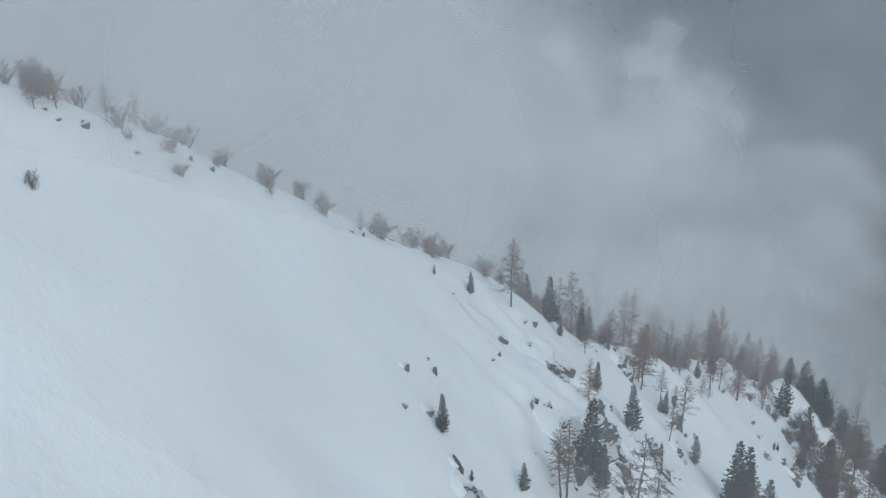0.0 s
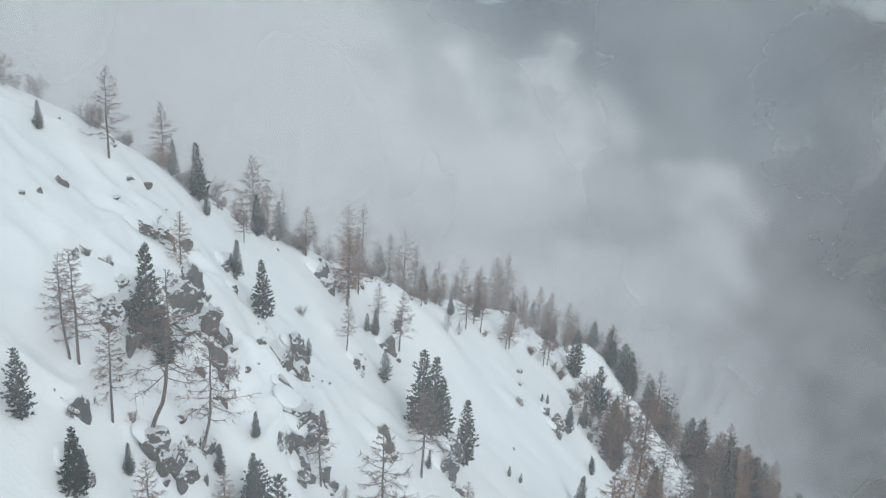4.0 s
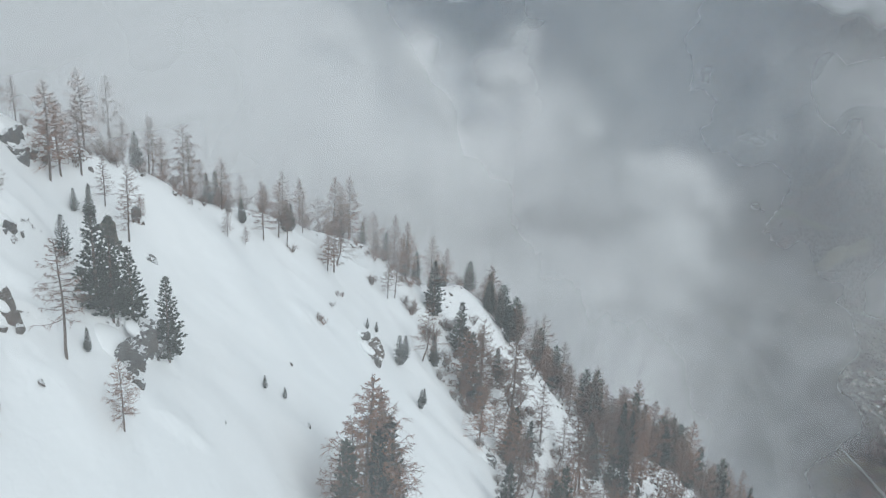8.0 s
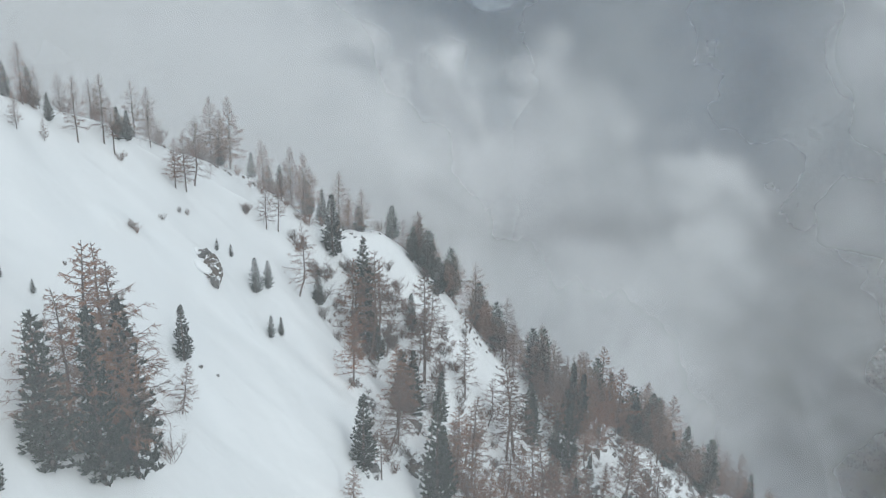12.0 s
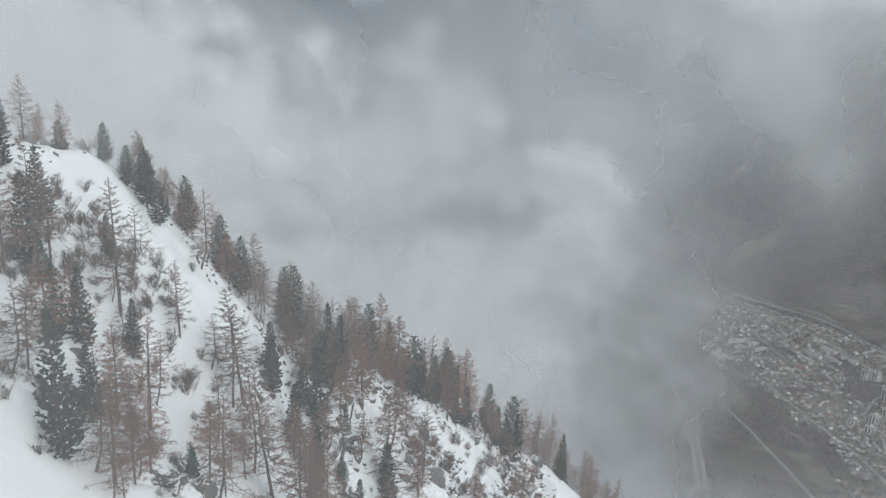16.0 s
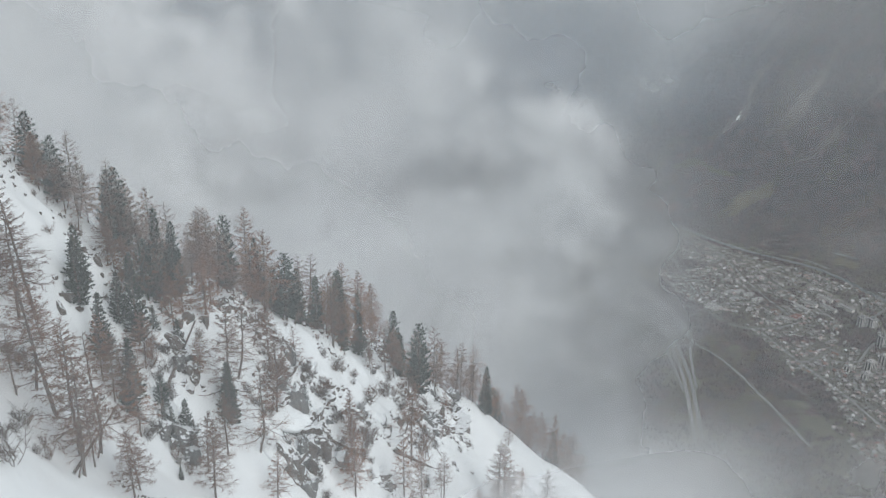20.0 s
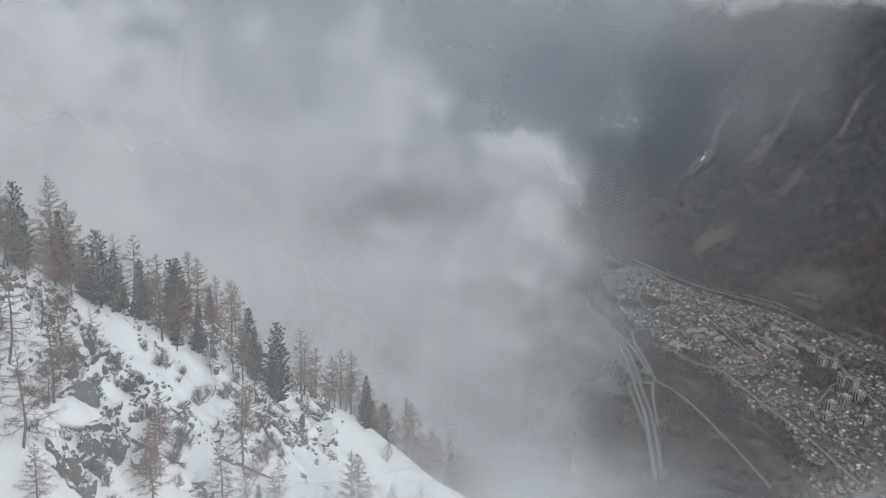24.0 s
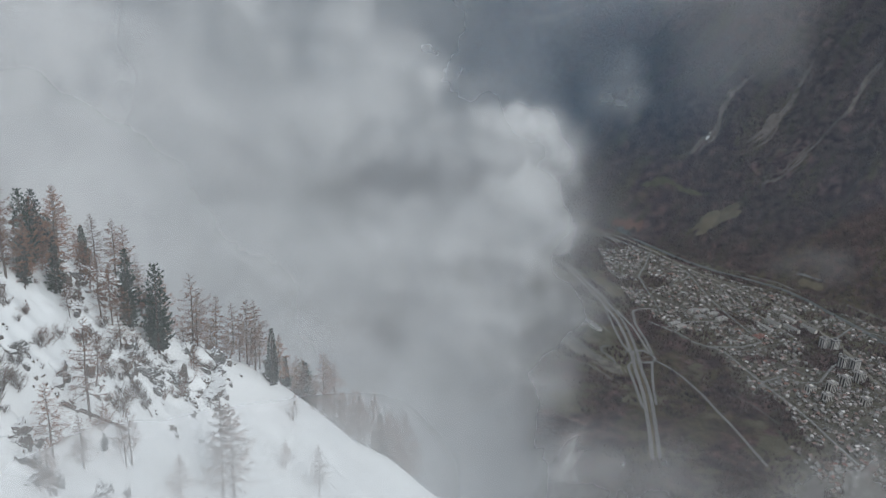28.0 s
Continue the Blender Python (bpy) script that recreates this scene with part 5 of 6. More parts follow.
for x0, y0, x1, y1, r in LOG_SPOTS:
    fallen_trunk(x0, y0, x1, y1, r)


# ---- the valley: roads, town, woods ----
def plain(name, dark, light, scale=0.4, rough=0.85):
    m, t = material(name)
    return finish(m, t, mix(t, 1.0, ramp(t, noise_at(t, place(t), scale, 5), ((0.3, dark), (0.7, light))), ramp(t, object_random(t), ((0, (0.8, 0.8, 0.8)), (1, (1.15, 1.12, 1.1)))), "MULTIPLY"), rough)


def island_plain(name, stops):
    m, t = material(name)
    g = t.nodes.new("ShaderNodeNewGeometry")
    return finish(m, t, ramp(t, g.outputs["Random Per Island"], stops), 0.85)


ROAD = plain("pale_road", (0.13, 0.13, 0.13), (0.235, 0.23, 0.225), 0.08)
STREET = plain("grey_street", (0.09, 0.088, 0.086), (0.15, 0.147, 0.143), 0.08)
WATER = plain("grey_river_water", (0.055, 0.065, 0.065), (0.10, 0.112, 0.112), 0.02, 0.3)
VERGE = plain("gravel_verge", (0.13, 0.12, 0.105), (0.24, 0.22, 0.19), 0.03)
SCREE = plain("pale_scree", (0.075, 0.063, 0.056), (0.205, 0.176, 0.155), 0.035)
QUARRY = plain("quarry_gravel", (0.075, 0.068, 0.06), (0.21, 0.195, 0.175), 0.03)
REDDISH = plain("red_brown_ground", (0.10, 0.055, 0.045), (0.17, 0.095, 0.075), 0.03)
FIELD = plain("dry_meadow", (0.085, 0.072, 0.048), (0.155, 0.130, 0.088), 0.03)
OLIVE = plain("olive_grass", (0.045, 0.045, 0.026), (0.095, 0.085, 0.052), 0.03)
WALL = plain("house_plaster", (0.15, 0.138, 0.125), (0.30, 0.28, 0.26))
PALE_WALL = plain("pale_plaster", (0.46, 0.44, 0.41), (0.62, 0.60, 0.57))
ALP_SNOW = plain("alp_snow", (0.30, 0.31, 0.32), (0.66, 0.67, 0.68), 0.012)
DARK_WALL = plain("dark_facade", (0.06, 0.062, 0.07), (0.12, 0.12, 0.13))
LOGGIA_PALE = plain("pale_loggia", (0.42, 0.41, 0.40), (0.58, 0.57, 0.55))
GLASS_DARK = plain("dark_loggia", (0.03, 0.03, 0.035), (0.06, 0.06, 0.065))
GARDEN = plain("gardens", (0.035, 0.034, 0.026), (0.115, 0.105, 0.085), 0.035)
ROOF_RED = plain("red_tile_roof", (0.13, 0.065, 0.055), (0.21, 0.105, 0.085))
ROOF_GREY = plain("grey_slate_roof", (0.16, 0.157, 0.155), (0.34, 0.335, 0.325))
ROOF_BROWN = plain("brown_roof", (0.09, 0.065, 0.055), (0.17, 0.125, 0.105))
ROOF_MIX = island_plain("mixed_roofs", ((0.0, (0.08, 0.072, 0.07)), (0.3, (0.21, 0.205, 0.20)), (0.5, (0.15, 0.11, 0.095)), (0.72, (0.33, 0.325, 0.32)), (0.88, (0.22, 0.12, 0.10)), (1.0, (0.62, 0.61, 0.60))))
WALL_MIX = island_plain("mixed_walls", ((0.0, (0.09, 0.08, 0.07)), (0.6, (0.20, 0.185, 0.17)), (1.0, (0.40, 0.38, 0.36))))
WOOD_FAR = plain("far_bare_woods", (0.022, 0.016, 0.022), (0.150, 0.108, 0.104), 0.025)


def smooth_line(points, n):
    """A smooth line of n points through the given ones."""
    p = np.array(points, float)
    d = np.concatenate([[0], np.cumsum(np.hypot(*np.diff(p, axis=0).T))])
    s = np.linspace(0, d[-1], n)
    xy = np.stack([np.interp(s, d, p[:, 0]), np.interp(s, d, p[:, 1])], -1)
    for _ in range(max(1, n // 14)):
        xy[1:-1] = (xy[:-2] + 2 * xy[1:-1] + xy[2:]) / 4
    return xy


LINES = []


def ribbon(name, label, points, width, mat, rise=1.6, n=70, ragged=0.0, kind="structure", k=0, category="road"):
    xy = smooth_line(points, n)
    LINES.append((xy, width))
    way = np.gradient(xy, axis=0)
    way /= np.linalg.norm(way, axis=1)[:, None]
    side = np.stack([-way[:, 1], way[:, 0]], -1)
    t = np.linspace(0, 1, n)
    half = width / 2 * np.maximum(0.05, 1 + 1.6 * ragged * fbm(t * n / 3, t * 0 + k * 7.7, 3, 3, k)) * (np.minimum(1, np.minimum(t, 1 - t) * 8 + 0.15) if ragged else 1)
    verts, faces = [], []
    for q in (-1, -0.33, 0.33, 1):
        e = xy + side * (half * q)[:, None] if ragged else xy + side * width / 2 * q
        z = land_height(e[:, 0], e[:, 1]) + rise + (0 if abs(q) < 0.5 else -0.4)
        verts += np.column_stack([e, z]).tolist()
    for b in range(3):
        faces += [(b * n + i, (b + 1) * n + i, (b + 1) * n + i + 1, b * n + i + 1) for i in range(n - 1)]
    return tagged(new(name, mesh_of(name, verts, faces, [mat], soft=True)), label, category, kind=kind)


HIGHWAY = ((1060, 3080), (1074, 3011), (1086, 2882), (1107, 2701), (1112, 2528), (1097, 2404), (1077, 2293), (1054, 2191), (1031, 2059), (990, 1909), (940, 1740))
for off in (-9, 10):
    ribbon("road_highway", "pale grey highway carriageway on the valley floor", [(x + off, y) for x, y in HIGHWAY], 10, ROAD, n=110)
ribbon("trim_median", "dark grassy strip between the carriageways", HIGHWAY, 5, FIELD, 2.0, 110)
ribbon("road_ramp", "pale slip road beside the highway", ((1094, 2640), (1071, 2454), (1061, 2359), (1068, 2292)), 8, ROAD)
ribbon("road_ramp", "pale slip road beside the highway", ((1066, 2262), (1030, 2212), (1009, 2078), (991, 1973)), 8, ROAD)
ribbon("road_ramp", "pale slip road beside the highway", ((1128, 2620), (1139, 2478), (1130, 2358), (1126, 2300)), 8, ROAD)
ribbon("road_ramp", "pale slip road beside the highway", ((1112, 2236), (1092, 2180), (1062, 2090), (1034, 1990)), 8, ROAD)
ribbon("road_roundabout", "pale ring of road round a green island", [(1098 + 32 * math.cos(a * 0.2618), 2268 + 40 * math.sin(a * 0.2618)) for a in range(26)], 9, ROAD, 2.4, 60)
for y in (2306, 2232):
    ribbon("road_bridge", "pale road bridge across the highway", ((1050, y - 4), (1080, y), (1120, y + 6)), 9, ROAD, 3.0, 24)
ribbon("road_bypass", "straight pale road past dark woods", ((1128, 2240), (1149, 2208), (1172, 2140), (1187, 2038), (1191, 1943), (1199, 1880), (1205, 1700)), 8, ROAD)
ribbon("road_railway", "pale railway line along the far side of the town", ((1299, 3442), (1376, 3390), (1421, 3312), (1471, 3217), (1518, 3090), (1554, 2983), (1597, 2876), (1650, 2770), (1706, 2684), (1742, 2590), (1764, 2500), (1771, 2375), (1769, 2261), (1743, 2152), (1739, 2044), (1730, 1850)), 12, VERGE, n=130)
ribbon("road_upper", "pale road beside the railway", ((1290, 3400), (1372, 3330), (1445, 3185), (1503, 3054), (1525, 2946), (1490, 2900), (1459, 2878)), 9, ROAD, n=90)
ribbon("water_river", "grey river under the far slope", ((1400, 3440), (1560, 3110), (1641, 2974), (1740, 2880), (1815, 2800), (1872, 2671), (1904, 2519), (1938, 2345), (1990, 2150)), 22, WATER, 1.2, 110, category="river")
ribbon("trim_embankment", "long pale retaining wall by the river", ((1750, 2926), (1831, 2854), (1858, 2783)), 8, ROAD, 3, 50, category="wall")
ribbon("trim_embankment", "long pale retaining wall by the river", ((1897, 2848), (1962, 2768)), 7, ROAD, 3, 40, category="wall")
ribbon("road_main", "pale road through the town", ((1132, 2290), (1146, 2376), (1155, 2503), (1181, 2608), (1209, 2630), (1258, 2637), (1271, 2610)), 9, ROAD, n=90)
ribbon("road_main", "pale road through the town", ((1208, 2531), (1244, 2481), (1279, 2431), (1297, 2370), (1336, 2335), (1379, 2336), (1443, 2335), (1524, 2368)), 9, ROAD, n=90)
ribbon("road_main", "pale road through the town", ((1340, 2335), (1369, 2313), (1381, 2207), (1395, 2110), (1414, 1996), (1430, 1889), (1440, 1700)), 9, ROAD, n=90)
TOWN_ROADS = (((1497, 3071), (1555, 3018), (1640, 3031)), ((1315, 2931), (1296, 2774), (1282, 2610)), ((1517, 2928), (1502, 2714), (1508, 2522), (1524, 2368)), ((1584, 2845), (1584, 2684), (1624, 2523), (1654, 2404)), ((1244, 2481), (1353, 2530), (1453, 2525)), ((1769, 2261), (1667, 2199), (1572, 2106)), ((1771, 2375), (1895, 2467), (1968, 2392)), ((1986, 2677), (2017, 2603), (2055, 2522)), ((1395, 2110), (1474, 2147), (1513, 2108), (1572, 2106)), ((1471, 3217), (1376, 3031), (1315, 2931)))
for line in TOWN_ROADS:
    ribbon("road_town", "pale street between houses", line, 7, ROAD, n=60)
ribbon("ground_station", "pale yard of the railway station", ((1324, 3409), (1365, 3300)), 34, QUARRY, 1.2, 40, 0.4, category="gravel")
ribbon("road_track", "looping gravel track in the quarry", ((840, 2599), (888, 2486), (924, 2387), (946, 2319), (957, 2255), (961, 2205), (985, 2204), (1003, 2244), (989, 2296), (977, 2314), (996, 2350), (1021, 2349)), 7, ROAD, n=110)
for k in range(11):
    r = random.Random(70 + k)
    x, y = 868 + 12 * k + r.uniform(-24, 24), 2440 - 24 * k + r.uniform(-34, 34)
    ribbon("ground_quarry", "bare grey gravel ground beside the highway", ((x - 26, y + 38), (x + r.uniform(-12, 12), y), (x + 22, y - 40)), r.uniform(10, 32), QUARRY, 0.8 + 0.1 * k, 40, 0.8, k=k, category="gravel")
ribbon("road_track", "gravel track beside the highway", ((807, 2370), (855, 2280), (925, 2216), (958, 2135)), 7, QUARRY, n=60)
# side streets, along and across the valley
street_rnd = random.Random(9)
for k in range(26):
    x, y = 1280 + 62 * (k % 7) + street_rnd.uniform(-15, 15), 3150 - 52 * k + street_rnd.uniform(-20, 20)
    run = street_rnd.uniform(110, 240)
    turn = -1.1 + street_rnd.choice((0, 0, 1.45)) + street_rnd.uniform(-0.15, 0.15)
    ribbon("road_street", "narrow grey side street between houses", ((x, y), (x + run * 0.5 * math.cos(turn) + 8, y + run * 0.5 * math.sin(turn)), (x + run * math.cos(turn), y + run * math.sin(turn))), 4, STREET, 1.6, 24)
# scars and clearings on the far mountainside
FIRST_SCAR = len(LINES)


def scar(label, points, width, seed, strands=4):
    """A chute of bare stones in broken, ragged strands."""
    r = random.Random(seed)
    p = smooth_line(points, 60)
    p = p + np.stack([fbm(p[:, 0], p[:, 1], 90, 3, seed), fbm(p[:, 0], p[:, 1], 90, 3, seed + 3)], -1) * 16
    for k in range(strands * 4):
        a = r.randrange(0, 44) if k else 0
        b = min(59, a + r.randrange(5, 22)) if k else 59
        piece = p[a:b] + np.array([[r.uniform(-1, 1), r.uniform(-1, 1)]]) * width * 0.6 * (k > 0)
        ribbon("ground_scar", label, piece.tolist(), width * r.uniform(0.10, 0.34), SCREE, 7 + 0.3 * k, 60, 0.9, k=seed + k, category="scree")


scar("pale stream bed with a waterfall down the far slope", ((2151, 3947), (2040, 3865), (1946, 3780), (1868, 3683), (1799, 3633), (1695, 3585)), 20, 1)
scar("pale scree chute on the far slope", ((2400, 3890), (2307, 3838), (2179, 3722), (2083, 3639), (2015, 3591)), 44, 3, 6)
scar("long thin scree chute on the far slope", ((2620, 3670), (2512, 3578), (2403, 3495), (2275, 3419), (2141, 3366), (2020, 3342), (1939, 3361)), 22, 4, 5)
scar("faint scree chute high on the far slope", ((2300, 4150), (2180, 4080), (2060, 3990), (1960, 3950)), 16, 6, 3)
scar("faint scree chute high on the far slope", ((2800, 3500), (2680, 3430), (2560, 3330), (2420, 3260)), 18, 8, 3)
for k in range(5):
    cut = 26 * math.sin(k * 2.3)
    ribbon("ground_meadow", "dry brown meadow at the foot of the far slope", ((1650 + 10 * k + cut, 3222 + 16 * k), (1742 + 9 * k, 3240 + 17 * k), (1835 + 6 * k + cut * 0.6, 3240 + 17 * k)), 26, FIELD, 6 + 0.2 * k, 90, 0.5, k=k, category="meadow")
ribbon("ground_meadow", "dry strip of meadow on the far slope", ((1515, 3556), (1629, 3530), (1722, 3470), (1800, 3440)), 20, OLIVE, 6, 110, 0.9, k=7, category="meadow")
ribbon("ground_meadow", "green meadow by the highway", ((1150, 2930), (1164, 2850), (1178, 2760)), 50, FIELD, 1, 60, 0.6, k=8, category="meadow")
ribbon("ground_field", "yellow field by the river", ((1891, 2820), (1921, 2785), (1950, 2750)), 26, FIELD, 1.4, 30, 0.3, k=9, category="meadow")


ribbon("ground_clearing", "red-brown clearing at the foot of the far slope", ((1385, 3480), (1420, 3440), (1490, 3385)), 42, REDDISH, 4, 90, 0.8, k=3, category="clearing")
ribbon("water_fall", "white waterfall in the stream bed", ((1868, 3683), (1838, 3660)), 9, PALE_WALL, 9, 16, 0.3, k=4, category="waterfall")


for k, line in enumerate((((1185, 4527), (1284, 4575), (1449, 4638)), ((1066, 4454), (1153, 4528)))):
    ribbon("ground_clearing", "pale bare clearing high on the far mountain", line, 20, SCREE, 9, 110, 0.95, k=k + 4, category="clearing")


for k, line in enumerate((((60, 4352), (130, 4372), (208, 4377)), ((150, 4330), (240, 4350), (330, 4360)), ((170, 4300), (260, 4310), (356, 4345)), ((190, 4275), (243, 4276), (290, 4290)))):
    ribbon("ground_alp", "snowy alp with tracks on a far shoulder", line, 46, ALP_SNOW, 9 + k, 90, 0.7, k=k + 2, category="snowfield")
for k, line in enumerate((((100, 4372), (200, 4350), (280, 4340), (350, 4352)), ((170, 4316), (230, 4330), (290, 4312), (250, 4290)))):
    ribbon("road_alp", "dark track winding over the snowy alp", line, 7, GARDEN, 18, 60)
ribbon("road_village", "pale road through a far village", ((440, 4060), (535, 3990), (600, 3950), (690, 3905)), 16, ROAD, 3, 60)
ribbon("road_village", "pale road through a far village", ((380, 3990), (470, 3965), (560, 3975)), 8, ROAD, 3, 40)


def road_free(x, y, gap):
    return all(np.min(np.hypot(xy[:, 0] - x, xy[:, 1] - y)) > w / 2 + gap for xy, w in LINES)


def box_parts(w, d, h, over=0.5, ridge=2.6):
    wv = [(-w / 2, -d / 2, -2), (w / 2, -d / 2, -2), (w / 2, d / 2, -2), (-w / 2, d / 2, -2), (-w / 2, -d / 2, h), (w / 2, -d / 2, h), (w / 2, d / 2, h), (-w / 2, d / 2, h), (-w / 2, 0, h + ridge), (w / 2, 0, h + ridge)]
    wf = [(0, 1, 5, 4), (1, 2, 6, 9, 5), (2, 3, 7, 6), (3, 0, 4, 8, 7)]
    a, b = w / 2 + over, d / 2 + over
    lo = h - over * ridge / (d / 2)
    rv = [(-a, -b, lo), (a, -b, lo), (a, 0, h + ridge), (-a, 0, h + ridge), (-a, b, lo), (a, b, lo)]
    rv += [(x, y, z + 0.35) for x, y, z in rv]
    rf = [(6, 7, 8, 9), (9, 8, 11, 10), (0, 3, 2, 1), (3, 4, 5, 2), (0, 1, 7, 6), (4, 10, 11, 5), (1, 2, 8, 7), (2, 5, 11, 8), (0, 6, 9, 3), (3, 9, 10, 4)]
    return wv, wf, rv, rf


HOUSE_KINDS = []
for k, (w, d, h, roof) in enumerate(((10, 9, 5, ROOF_GREY), (12, 10, 5.5, ROOF_BROWN), (9, 8, 4.5, ROOF_GREY), (13, 10, 6, ROOF_RED), (12, 11, 6, ROOF_BROWN), (20, 10, 6, ROOF_GREY))):
    wv, wf, rv, rf = box_parts(w, d, h)
    HOUSE_KINDS.append((mesh_of("wall", wv, wf, [WALL]), mesh_of("roof", rv, rf, [roof])))
ROOF_WORDS = ("grey", "brown", "grey", "red", "brown", "grey")

rnd = random.Random(21)
TOWN = []


def in_town(x, y):
    """Between the highway and the river, thinner towards the edges."""
    left = float(np.interp(y, (1600, 1900, 2035, 2167, 2292, 2381, 2558, 2662, 2804, 2963, 3207, 3400), (1300, 1310, 1330, 1363, 1348, 1291, 1251, 1208, 1209, 1212, 1248, 1300)))
    right = float(np.interp(y, (1600, 2000, 2300, 2500, 2800, 3000, 3400), (2150, 2130, 2080, 1990, 1720, 1560, 1380)))
    return left < x < right


while len(TOWN) < 2500:
    x, y = rnd.uniform(1100, 2150), rnd.uniform(1580, 3420)
    if in_town(x, y) and road_free(x, y, 7) and fbm(np.array(x), np.array(y), 150, 2, 5) > -0.30 and all(abs(x - a) > 11 or abs(y - b) > 10 for a, b in TOWN[-400:]):
        TOWN.append((x, y))
town_x, town_y = np.meshgrid(np.arange(1100, 2160, 13.0), np.arange(1560, 3430, 13.0))
town_left = np.interp(town_y, (1600, 1900, 2035, 2167, 2292, 2381, 2558, 2662, 2804, 2963, 3207, 3400), (1300, 1310, 1330, 1363, 1348, 1291, 1251, 1208, 1209, 1212, 1248, 1300))
town_right = np.interp(town_y, (1600, 2000, 2300, 2500, 2800, 3000, 3400), (2150, 2130, 2080, 1990, 1720, 1560, 1380))
town_in = (town_x + 60 * fbm(town_x, town_y, 90, 3, 2) > town_left - 20) & (town_x + 60 * fbm(town_x, town_y, 90, 3, 4) < town_right + 20) & (fbm(town_x, town_y, 150, 2, 5) + 0.3 * fbm(town_x, town_y, 40, 2, 1) > -0.30)
town_i = np.arange(town_x.size).reshape(town_x.shape)
town_q = np.stack([town_i[:-1, :-1], town_i[:-1, 1:], town_i[1:, 1:], town_i[1:, :-1]], -1).reshape(-1, 4)
town_q = town_q[town_in.ravel()[town_q].all(axis=1)]
town_z = land_height(town_x, town_y) + 0.5
tagged(new("ground_town", mesh_of("ground_town", np.stack([town_x, town_y, town_z], -1).reshape(-1, 3).tolist(), town_q.tolist(), [GARDEN], soft=True)), "olive and grey gardens and yards of the town", "gardens", kind="structure")
TOWN.sort(key=lambda p: p[1])
for i, (x, y) in enumerate(TOWN[:280]):
    k = rnd.choice((0, 0, 1, 2, 2, 1, 3, 4, 4, 5))
    ob = thing("house", f"small pale plastered house with a {ROOF_WORDS[k]} gable roof", "house", "houses of the valley town", Matrix.Translation((x, y, float(land_height(x, y)))) @ Matrix.Rotation(rnd.choice((0.3, 0.3 + 1.57, 0.9)) + rnd.gauss(0, 0.15), 4, "Z"))
    part("wall", HOUSE_KINDS[k][0], ob)
    part("roof", HOUSE_KINDS[k][1], ob)
wall_v, wall_f, roof_v, roof_f = [], [], [], []
VILLAGE = [(300 + 420 * rnd.random(), 3900 + 130 * rnd.random()) for i in range(170)]
for x, y in TOWN[280:] + VILLAGE:
    w = rnd.uniform(7, 13)
    wv, wf, rv, rf = box_parts(w, rnd.uniform(7, 10), rnd.uniform(4, 6.5))
    m = Matrix.Translation((x, y, float(land_height(x, y)))) @ Matrix.Rotation(rnd.choice((0.3, 1.87, 0.9)) + rnd.gauss(0, 0.15), 4, "Z")
    for vs, fs, tv, tf in ((wv, wf, wall_v, wall_f), (rv, rf, roof_v, roof_f)):
        n = len(tv)
        tv += [m @ Vector(v) for v in vs]
        tf += [tuple(i + n for i in f) for f in fs]
far_town = thing("far_houses", "dense far houses of the valley town with pale walls", "houses", kind="stuff")
part("wall", mesh_of("wall", wall_v, wall_f, [WALL_MIX]), far_town)
part("roof", mesh_of("roof", roof_v, roof_f, [ROOF_MIX]), far_town)


def block(w, d, h):
    return [(-w / 2, -d / 2, 0), (w / 2, -d / 2, 0), (w / 2, d / 2, 0), (-w / 2, d / 2, 0), (-w / 2, -d / 2, h), (w / 2, -d / 2, h), (w / 2, d / 2, h), (-w / 2, d / 2, h)], [(0, 1, 5, 4), (1, 2, 6, 5), (2, 3, 7, 6), (3, 0, 4, 7), (4, 5, 6, 7)]


def apartment_tower(x, y, w, d, h, turn, label, wall, stripe):
    ob = thing("apartment_tower", label, "apartment block", "apartment towers", Matrix.Translation((x, y, float(land_height(x, y)) - 1)) @ Matrix.Rotation(turn, 4, "Z"))
    v, f = block(w, d, h)
    part("wall", mesh_of("wall", v, f, [wall]), ob)
    v, f = block(w + 1.6, d + 1.6, 1.6)
    part("roof", mesh_of("roof", v, f, [ROOF_GREY]), ob).matrix_basis = Matrix.Translation((0, 0, h))
    v, f = block(w * 0.3, d * 0.4, 3)
    part("lift_house", mesh_of("lift_house", v, f, [wall]), ob).matrix_basis = Matrix.Translation((0, 0, h + 1.6))
    v, f = block(w * 0.13, 1.0, h - 4)
    strip = mesh_of("loggia", v, f, [stripe])
    for q in (-0.36, -0.12, 0.12, 0.36):
        for s in (-1, 1):
            part("loggia", strip, ob).matrix_basis = Matrix.Translation((q * w, s * d / 2, 2))
    v, f = block(1.0, d * 0.2, h - 4)
    strip = mesh_of("loggia", v, f, [stripe])
    for q in (-0.25, 0.25):
        for s in (-1, 1):
            part("loggia", strip, ob).matrix_basis = Matrix.Translation((s * w / 2, q * d, 2))


for x, y in ((1713, 2332), (1740, 2319), (1698, 2197), (1722, 2178)):
    apartment_tower(x, y, 25, 21, 33, 0.25, "dark high apartment tower with pale loggias in the valley town", DARK_WALL, LOGGIA_PALE)
for x, y, h in ((1578, 2058, 29), (1636, 2085, 31), (1693, 2105, 30), (1537, 2010, 20), (1632, 1975, 22), (1517, 2061, 16)):
    apartment_tower(x, y, 25, 21, h, 0.25, "pale high apartment tower with dark loggias in the valley town", PALE_WALL, GLASS_DARK)


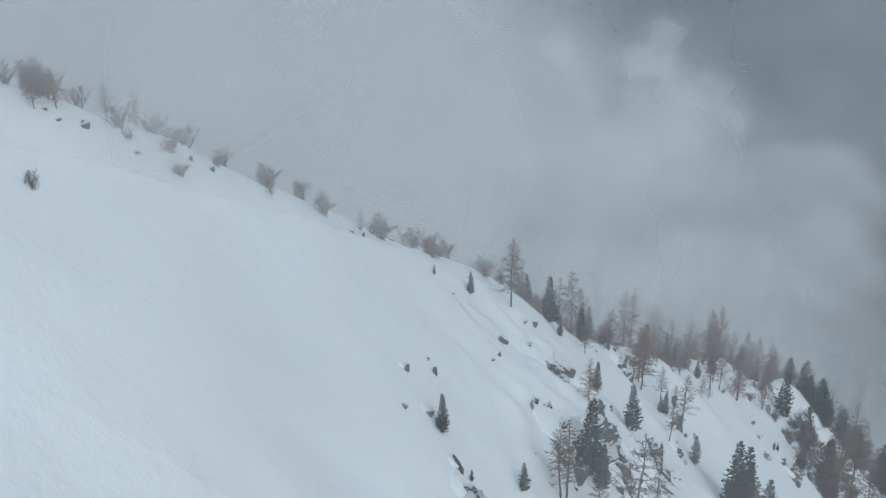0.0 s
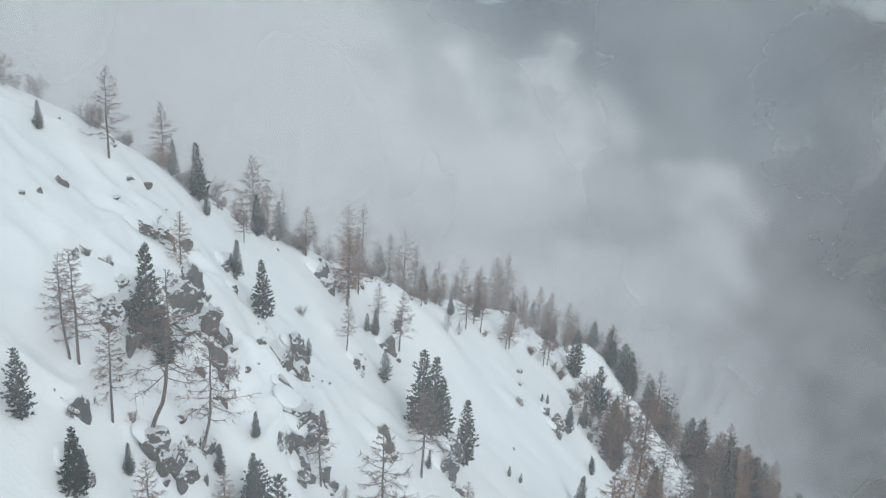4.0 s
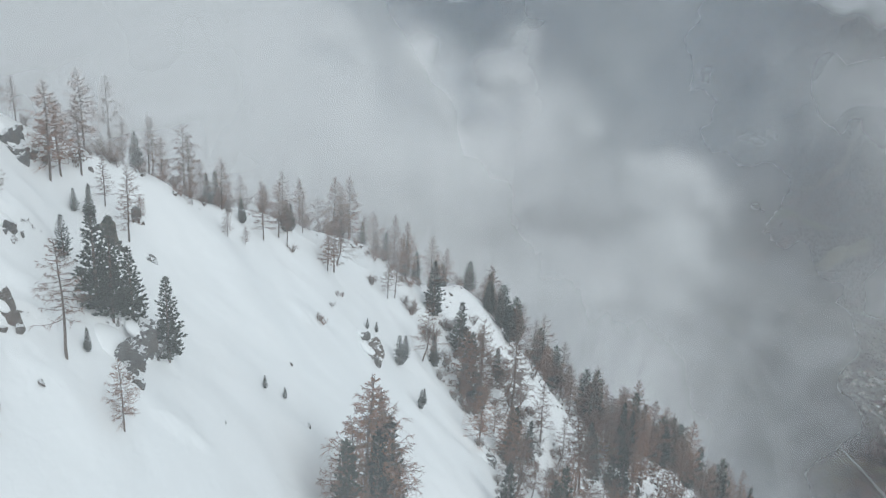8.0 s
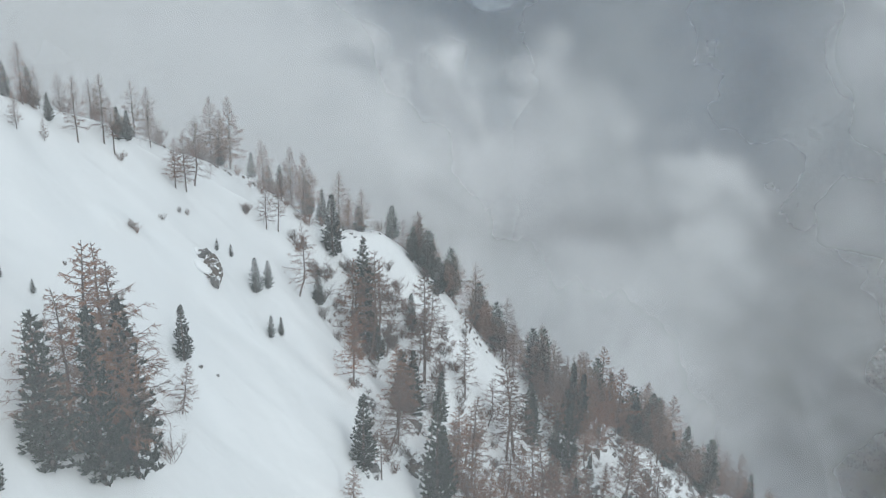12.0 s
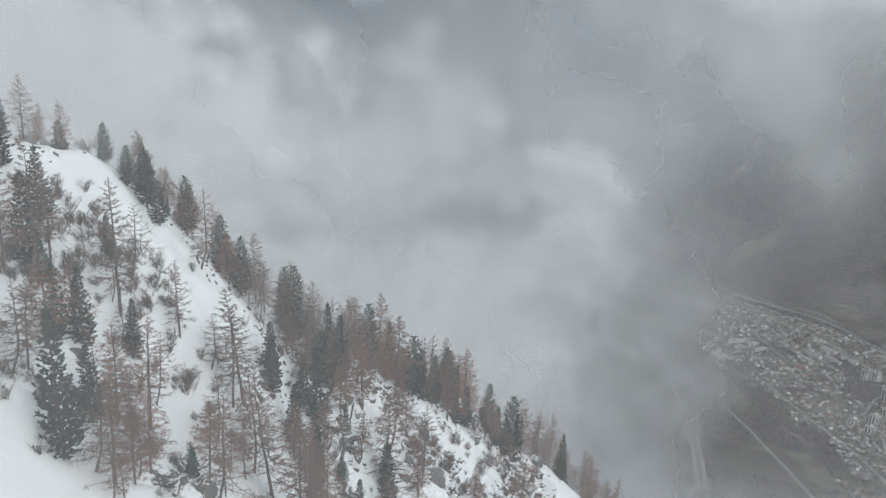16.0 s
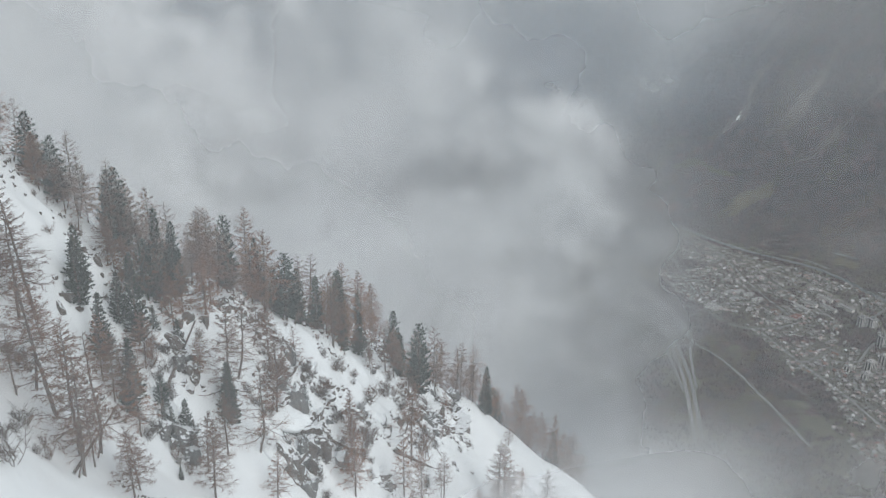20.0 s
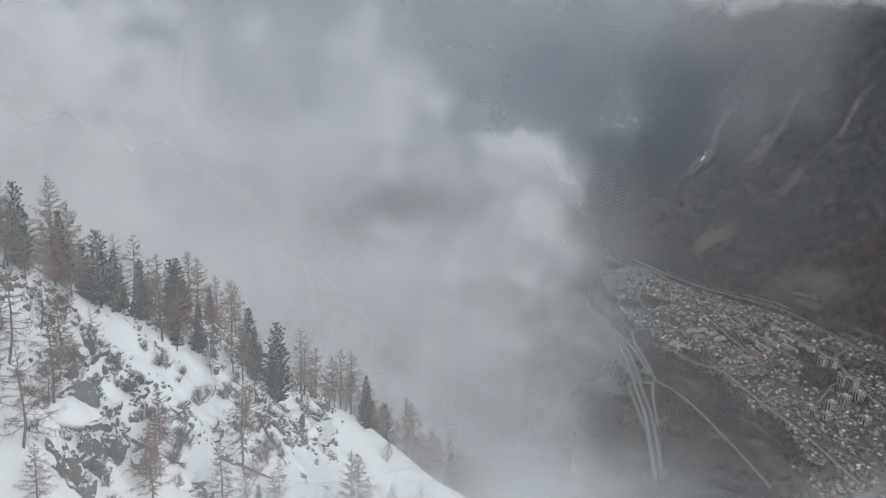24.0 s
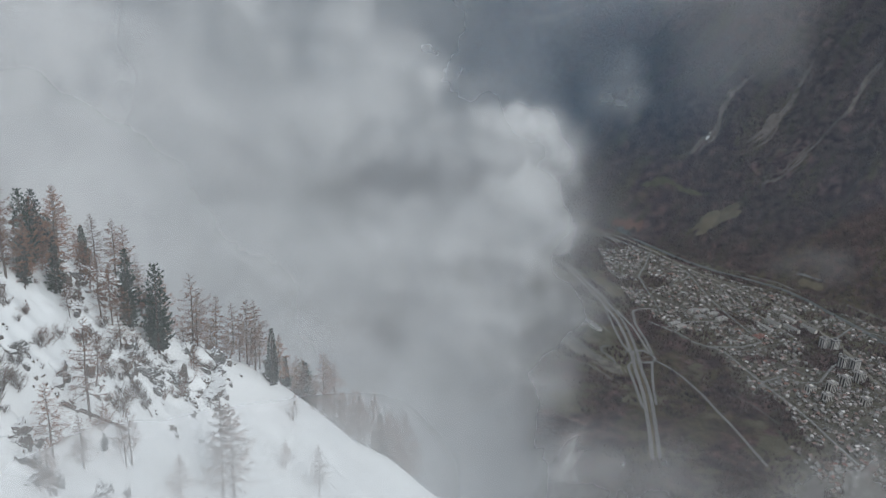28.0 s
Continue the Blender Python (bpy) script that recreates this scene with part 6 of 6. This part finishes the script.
def slab(x, y, w, d, h, turn, roof, label):
    ob = thing("slab_block", label, "apartment block", "low blocks of the town", Matrix.Translation((x, y, float(land_height(x, y)) - 1)) @ Matrix.Rotation(turn, 4, "Z"))
    v, f, rv, rf = box_parts(w, d, h, 0.8, 2.0)
    part("wall", mesh_of("wall", v, f, [PALE_WALL]), ob)
    part("roof", mesh_of("roof", rv, rf, [roof]), ob)
    v, f = block(w * 0.9, 0.5, 1.4)
    band = mesh_of("window_band", v, f, [GLASS_DARK])
    for k in range(int(h / 3)):
        part("window_band", band, ob).matrix_basis = Matrix.Translation((0, -d / 2, 1.4 + 3 * k))


for x, y in ((1581, 2460), (1629, 2498), (1700, 2529), (1672, 2455), (1732, 2455)):
    slab(x, y, 58, 13, 13, 1.95, ROOF_GREY, "long pale apartment block with a grey roof")
for i, (x, y) in enumerate(((1404, 2466), (1404, 2429), (1415, 2405), (1427, 2370), (1475, 2450), (1491, 2437), (1491, 2391), (1454, 2369), (1437, 2476))):
    slab(x, y, 26, 10, 9, 0.5 + 0.7 * (i % 4), ROOF_BROWN if i % 3 else ROOF_GREY, "short pale terrace block in an arc of blocks")
slab(1534, 2405, 42, 28, 6, 0.5, ROOF_RED, "low hall with a bright red roof")
for x, y in ((956, 2530), (972, 2522), (1001, 2531), (1013, 2480)):
    slab(x, y, 46, 15, 7, 1.95, ROOF_GREY, "long pale warehouse beside the highway")
for x, y in ((1431, 2605), (1453, 2577), (1397, 2554), (1464, 2537), (1396, 2606), (1300, 2481), (1288, 2506)):
    slab(x, y, 38, 20, 9, 0.4, ROOF_GREY, "flat pale public building in the town")


def far_woods(name, label, count, inside, lo, hi, seed, x0, x1, y0, y1):
    """Woods too far to count: small ragged crowns on the ground."""
    rs = np.random.RandomState(seed)
    x, y = rs.uniform(x0, x1, count * 6), rs.uniform(y0, y1, count * 6)
    keep = np.flatnonzero(inside(x, y))[:count]
    x, y = x[keep, None], y[keep, None]
    n = len(keep)
    z, h = land_height(x, y), rs.uniform(lo, hi, (n, 1))
    turn = rs.uniform(0, 6, (n, 1)) + 1.571 * np.arange(4)
    wide = h * rs.uniform(0.28, 0.5, (n, 1)) * rs.uniform(0.7, 1.2, (n, 4))
    ring = np.stack([x + wide * np.cos(turn), y + wide * np.sin(turn), z + h * rs.uniform(0.25, 0.5, (n, 4))], -1)
    tip, foot = np.stack([x, y, z + h], -1), np.stack([x, y, z - 1], -1)
    verts = np.concatenate([ring, tip, foot], 1).reshape(-1, 3)
    fan = np.array([(k, (k + 1) % 4, 4) for k in range(4)] + [((k + 1) % 4, k, 5) for k in range(4)])
    faces = (fan[None] + 6 * np.arange(n)[:, None, None]).reshape(-1, 3)
    tagged(new(name, mesh_of(name, verts.tolist(), faces.tolist(), [WOOD_FAR])), label, "woods", kind="stuff")


def roads_clear(x, y, gap, first=0):
    clear = np.ones(x.shape, bool)
    for xy, w in LINES[first:]:
        near = np.flatnonzero((np.abs(x - xy[:, 0].mean()) < np.ptp(xy[:, 0]) / 2 + 60) & (np.abs(y - xy[:, 1].mean()) < np.ptp(xy[:, 1]) / 2 + 60))
        if len(near):
            clear[near] &= np.hypot(x[near, None] - xy[::2, 0], y[near, None] - xy[::2, 1]).min(axis=1) > w / 2 + gap
    return clear


def town_mask(x, y):
    """The town, for many places at once."""
    left = np.interp(y, (1600, 1900, 2035, 2167, 2292, 2381, 2558, 2662, 2804, 2963, 3207, 3400), (1300, 1310, 1330, 1363, 1348, 1291, 1251, 1208, 1209, 1212, 1248, 1300))
    right = np.interp(y, (1600, 2000, 2300, 2500, 2800, 3000, 3400), (2150, 2130, 2080, 1990, 1720, 1560, 1380))
    return (x > left) & (x < right)


def on_far_slope(x, y):
    s = 0.77 * (x - 1590) + 0.64 * (y - 3168)
    return (s > 15) & (s < 1500) & (smooth_noise(x / 90, y / 90, 3) > -0.6) & (fbm(x, y, 260, 3, 4) > -0.35) & roads_clear(x, y, 3, FIRST_SCAR)


def by_highway(x, y):
    return roads_clear(x, y, 8) & np.where(town_mask(x, y), fbm(x, y, 150, 2, 5) < -0.25, fbm(x, y, 170, 2, 8) > -0.25)


def town_tree(x, y):
    return town_mask(x, y) & roads_clear(x, y, 3)


far_woods("far_woods", "bare brown woods over the far mountainside", 42000, on_far_slope, 5, 12, 3, 1200, 3000, 2300, 4600)
far_woods("valley_woods", "dark bare woods between highway and town", 7000, by_highway, 6, 14, 4, 820, 2100, 1500, 3400)
far_woods("town_trees", "bare garden trees between the houses", 2600, town_tree, 4, 8, 6, 1100, 2150, 1580, 3400)
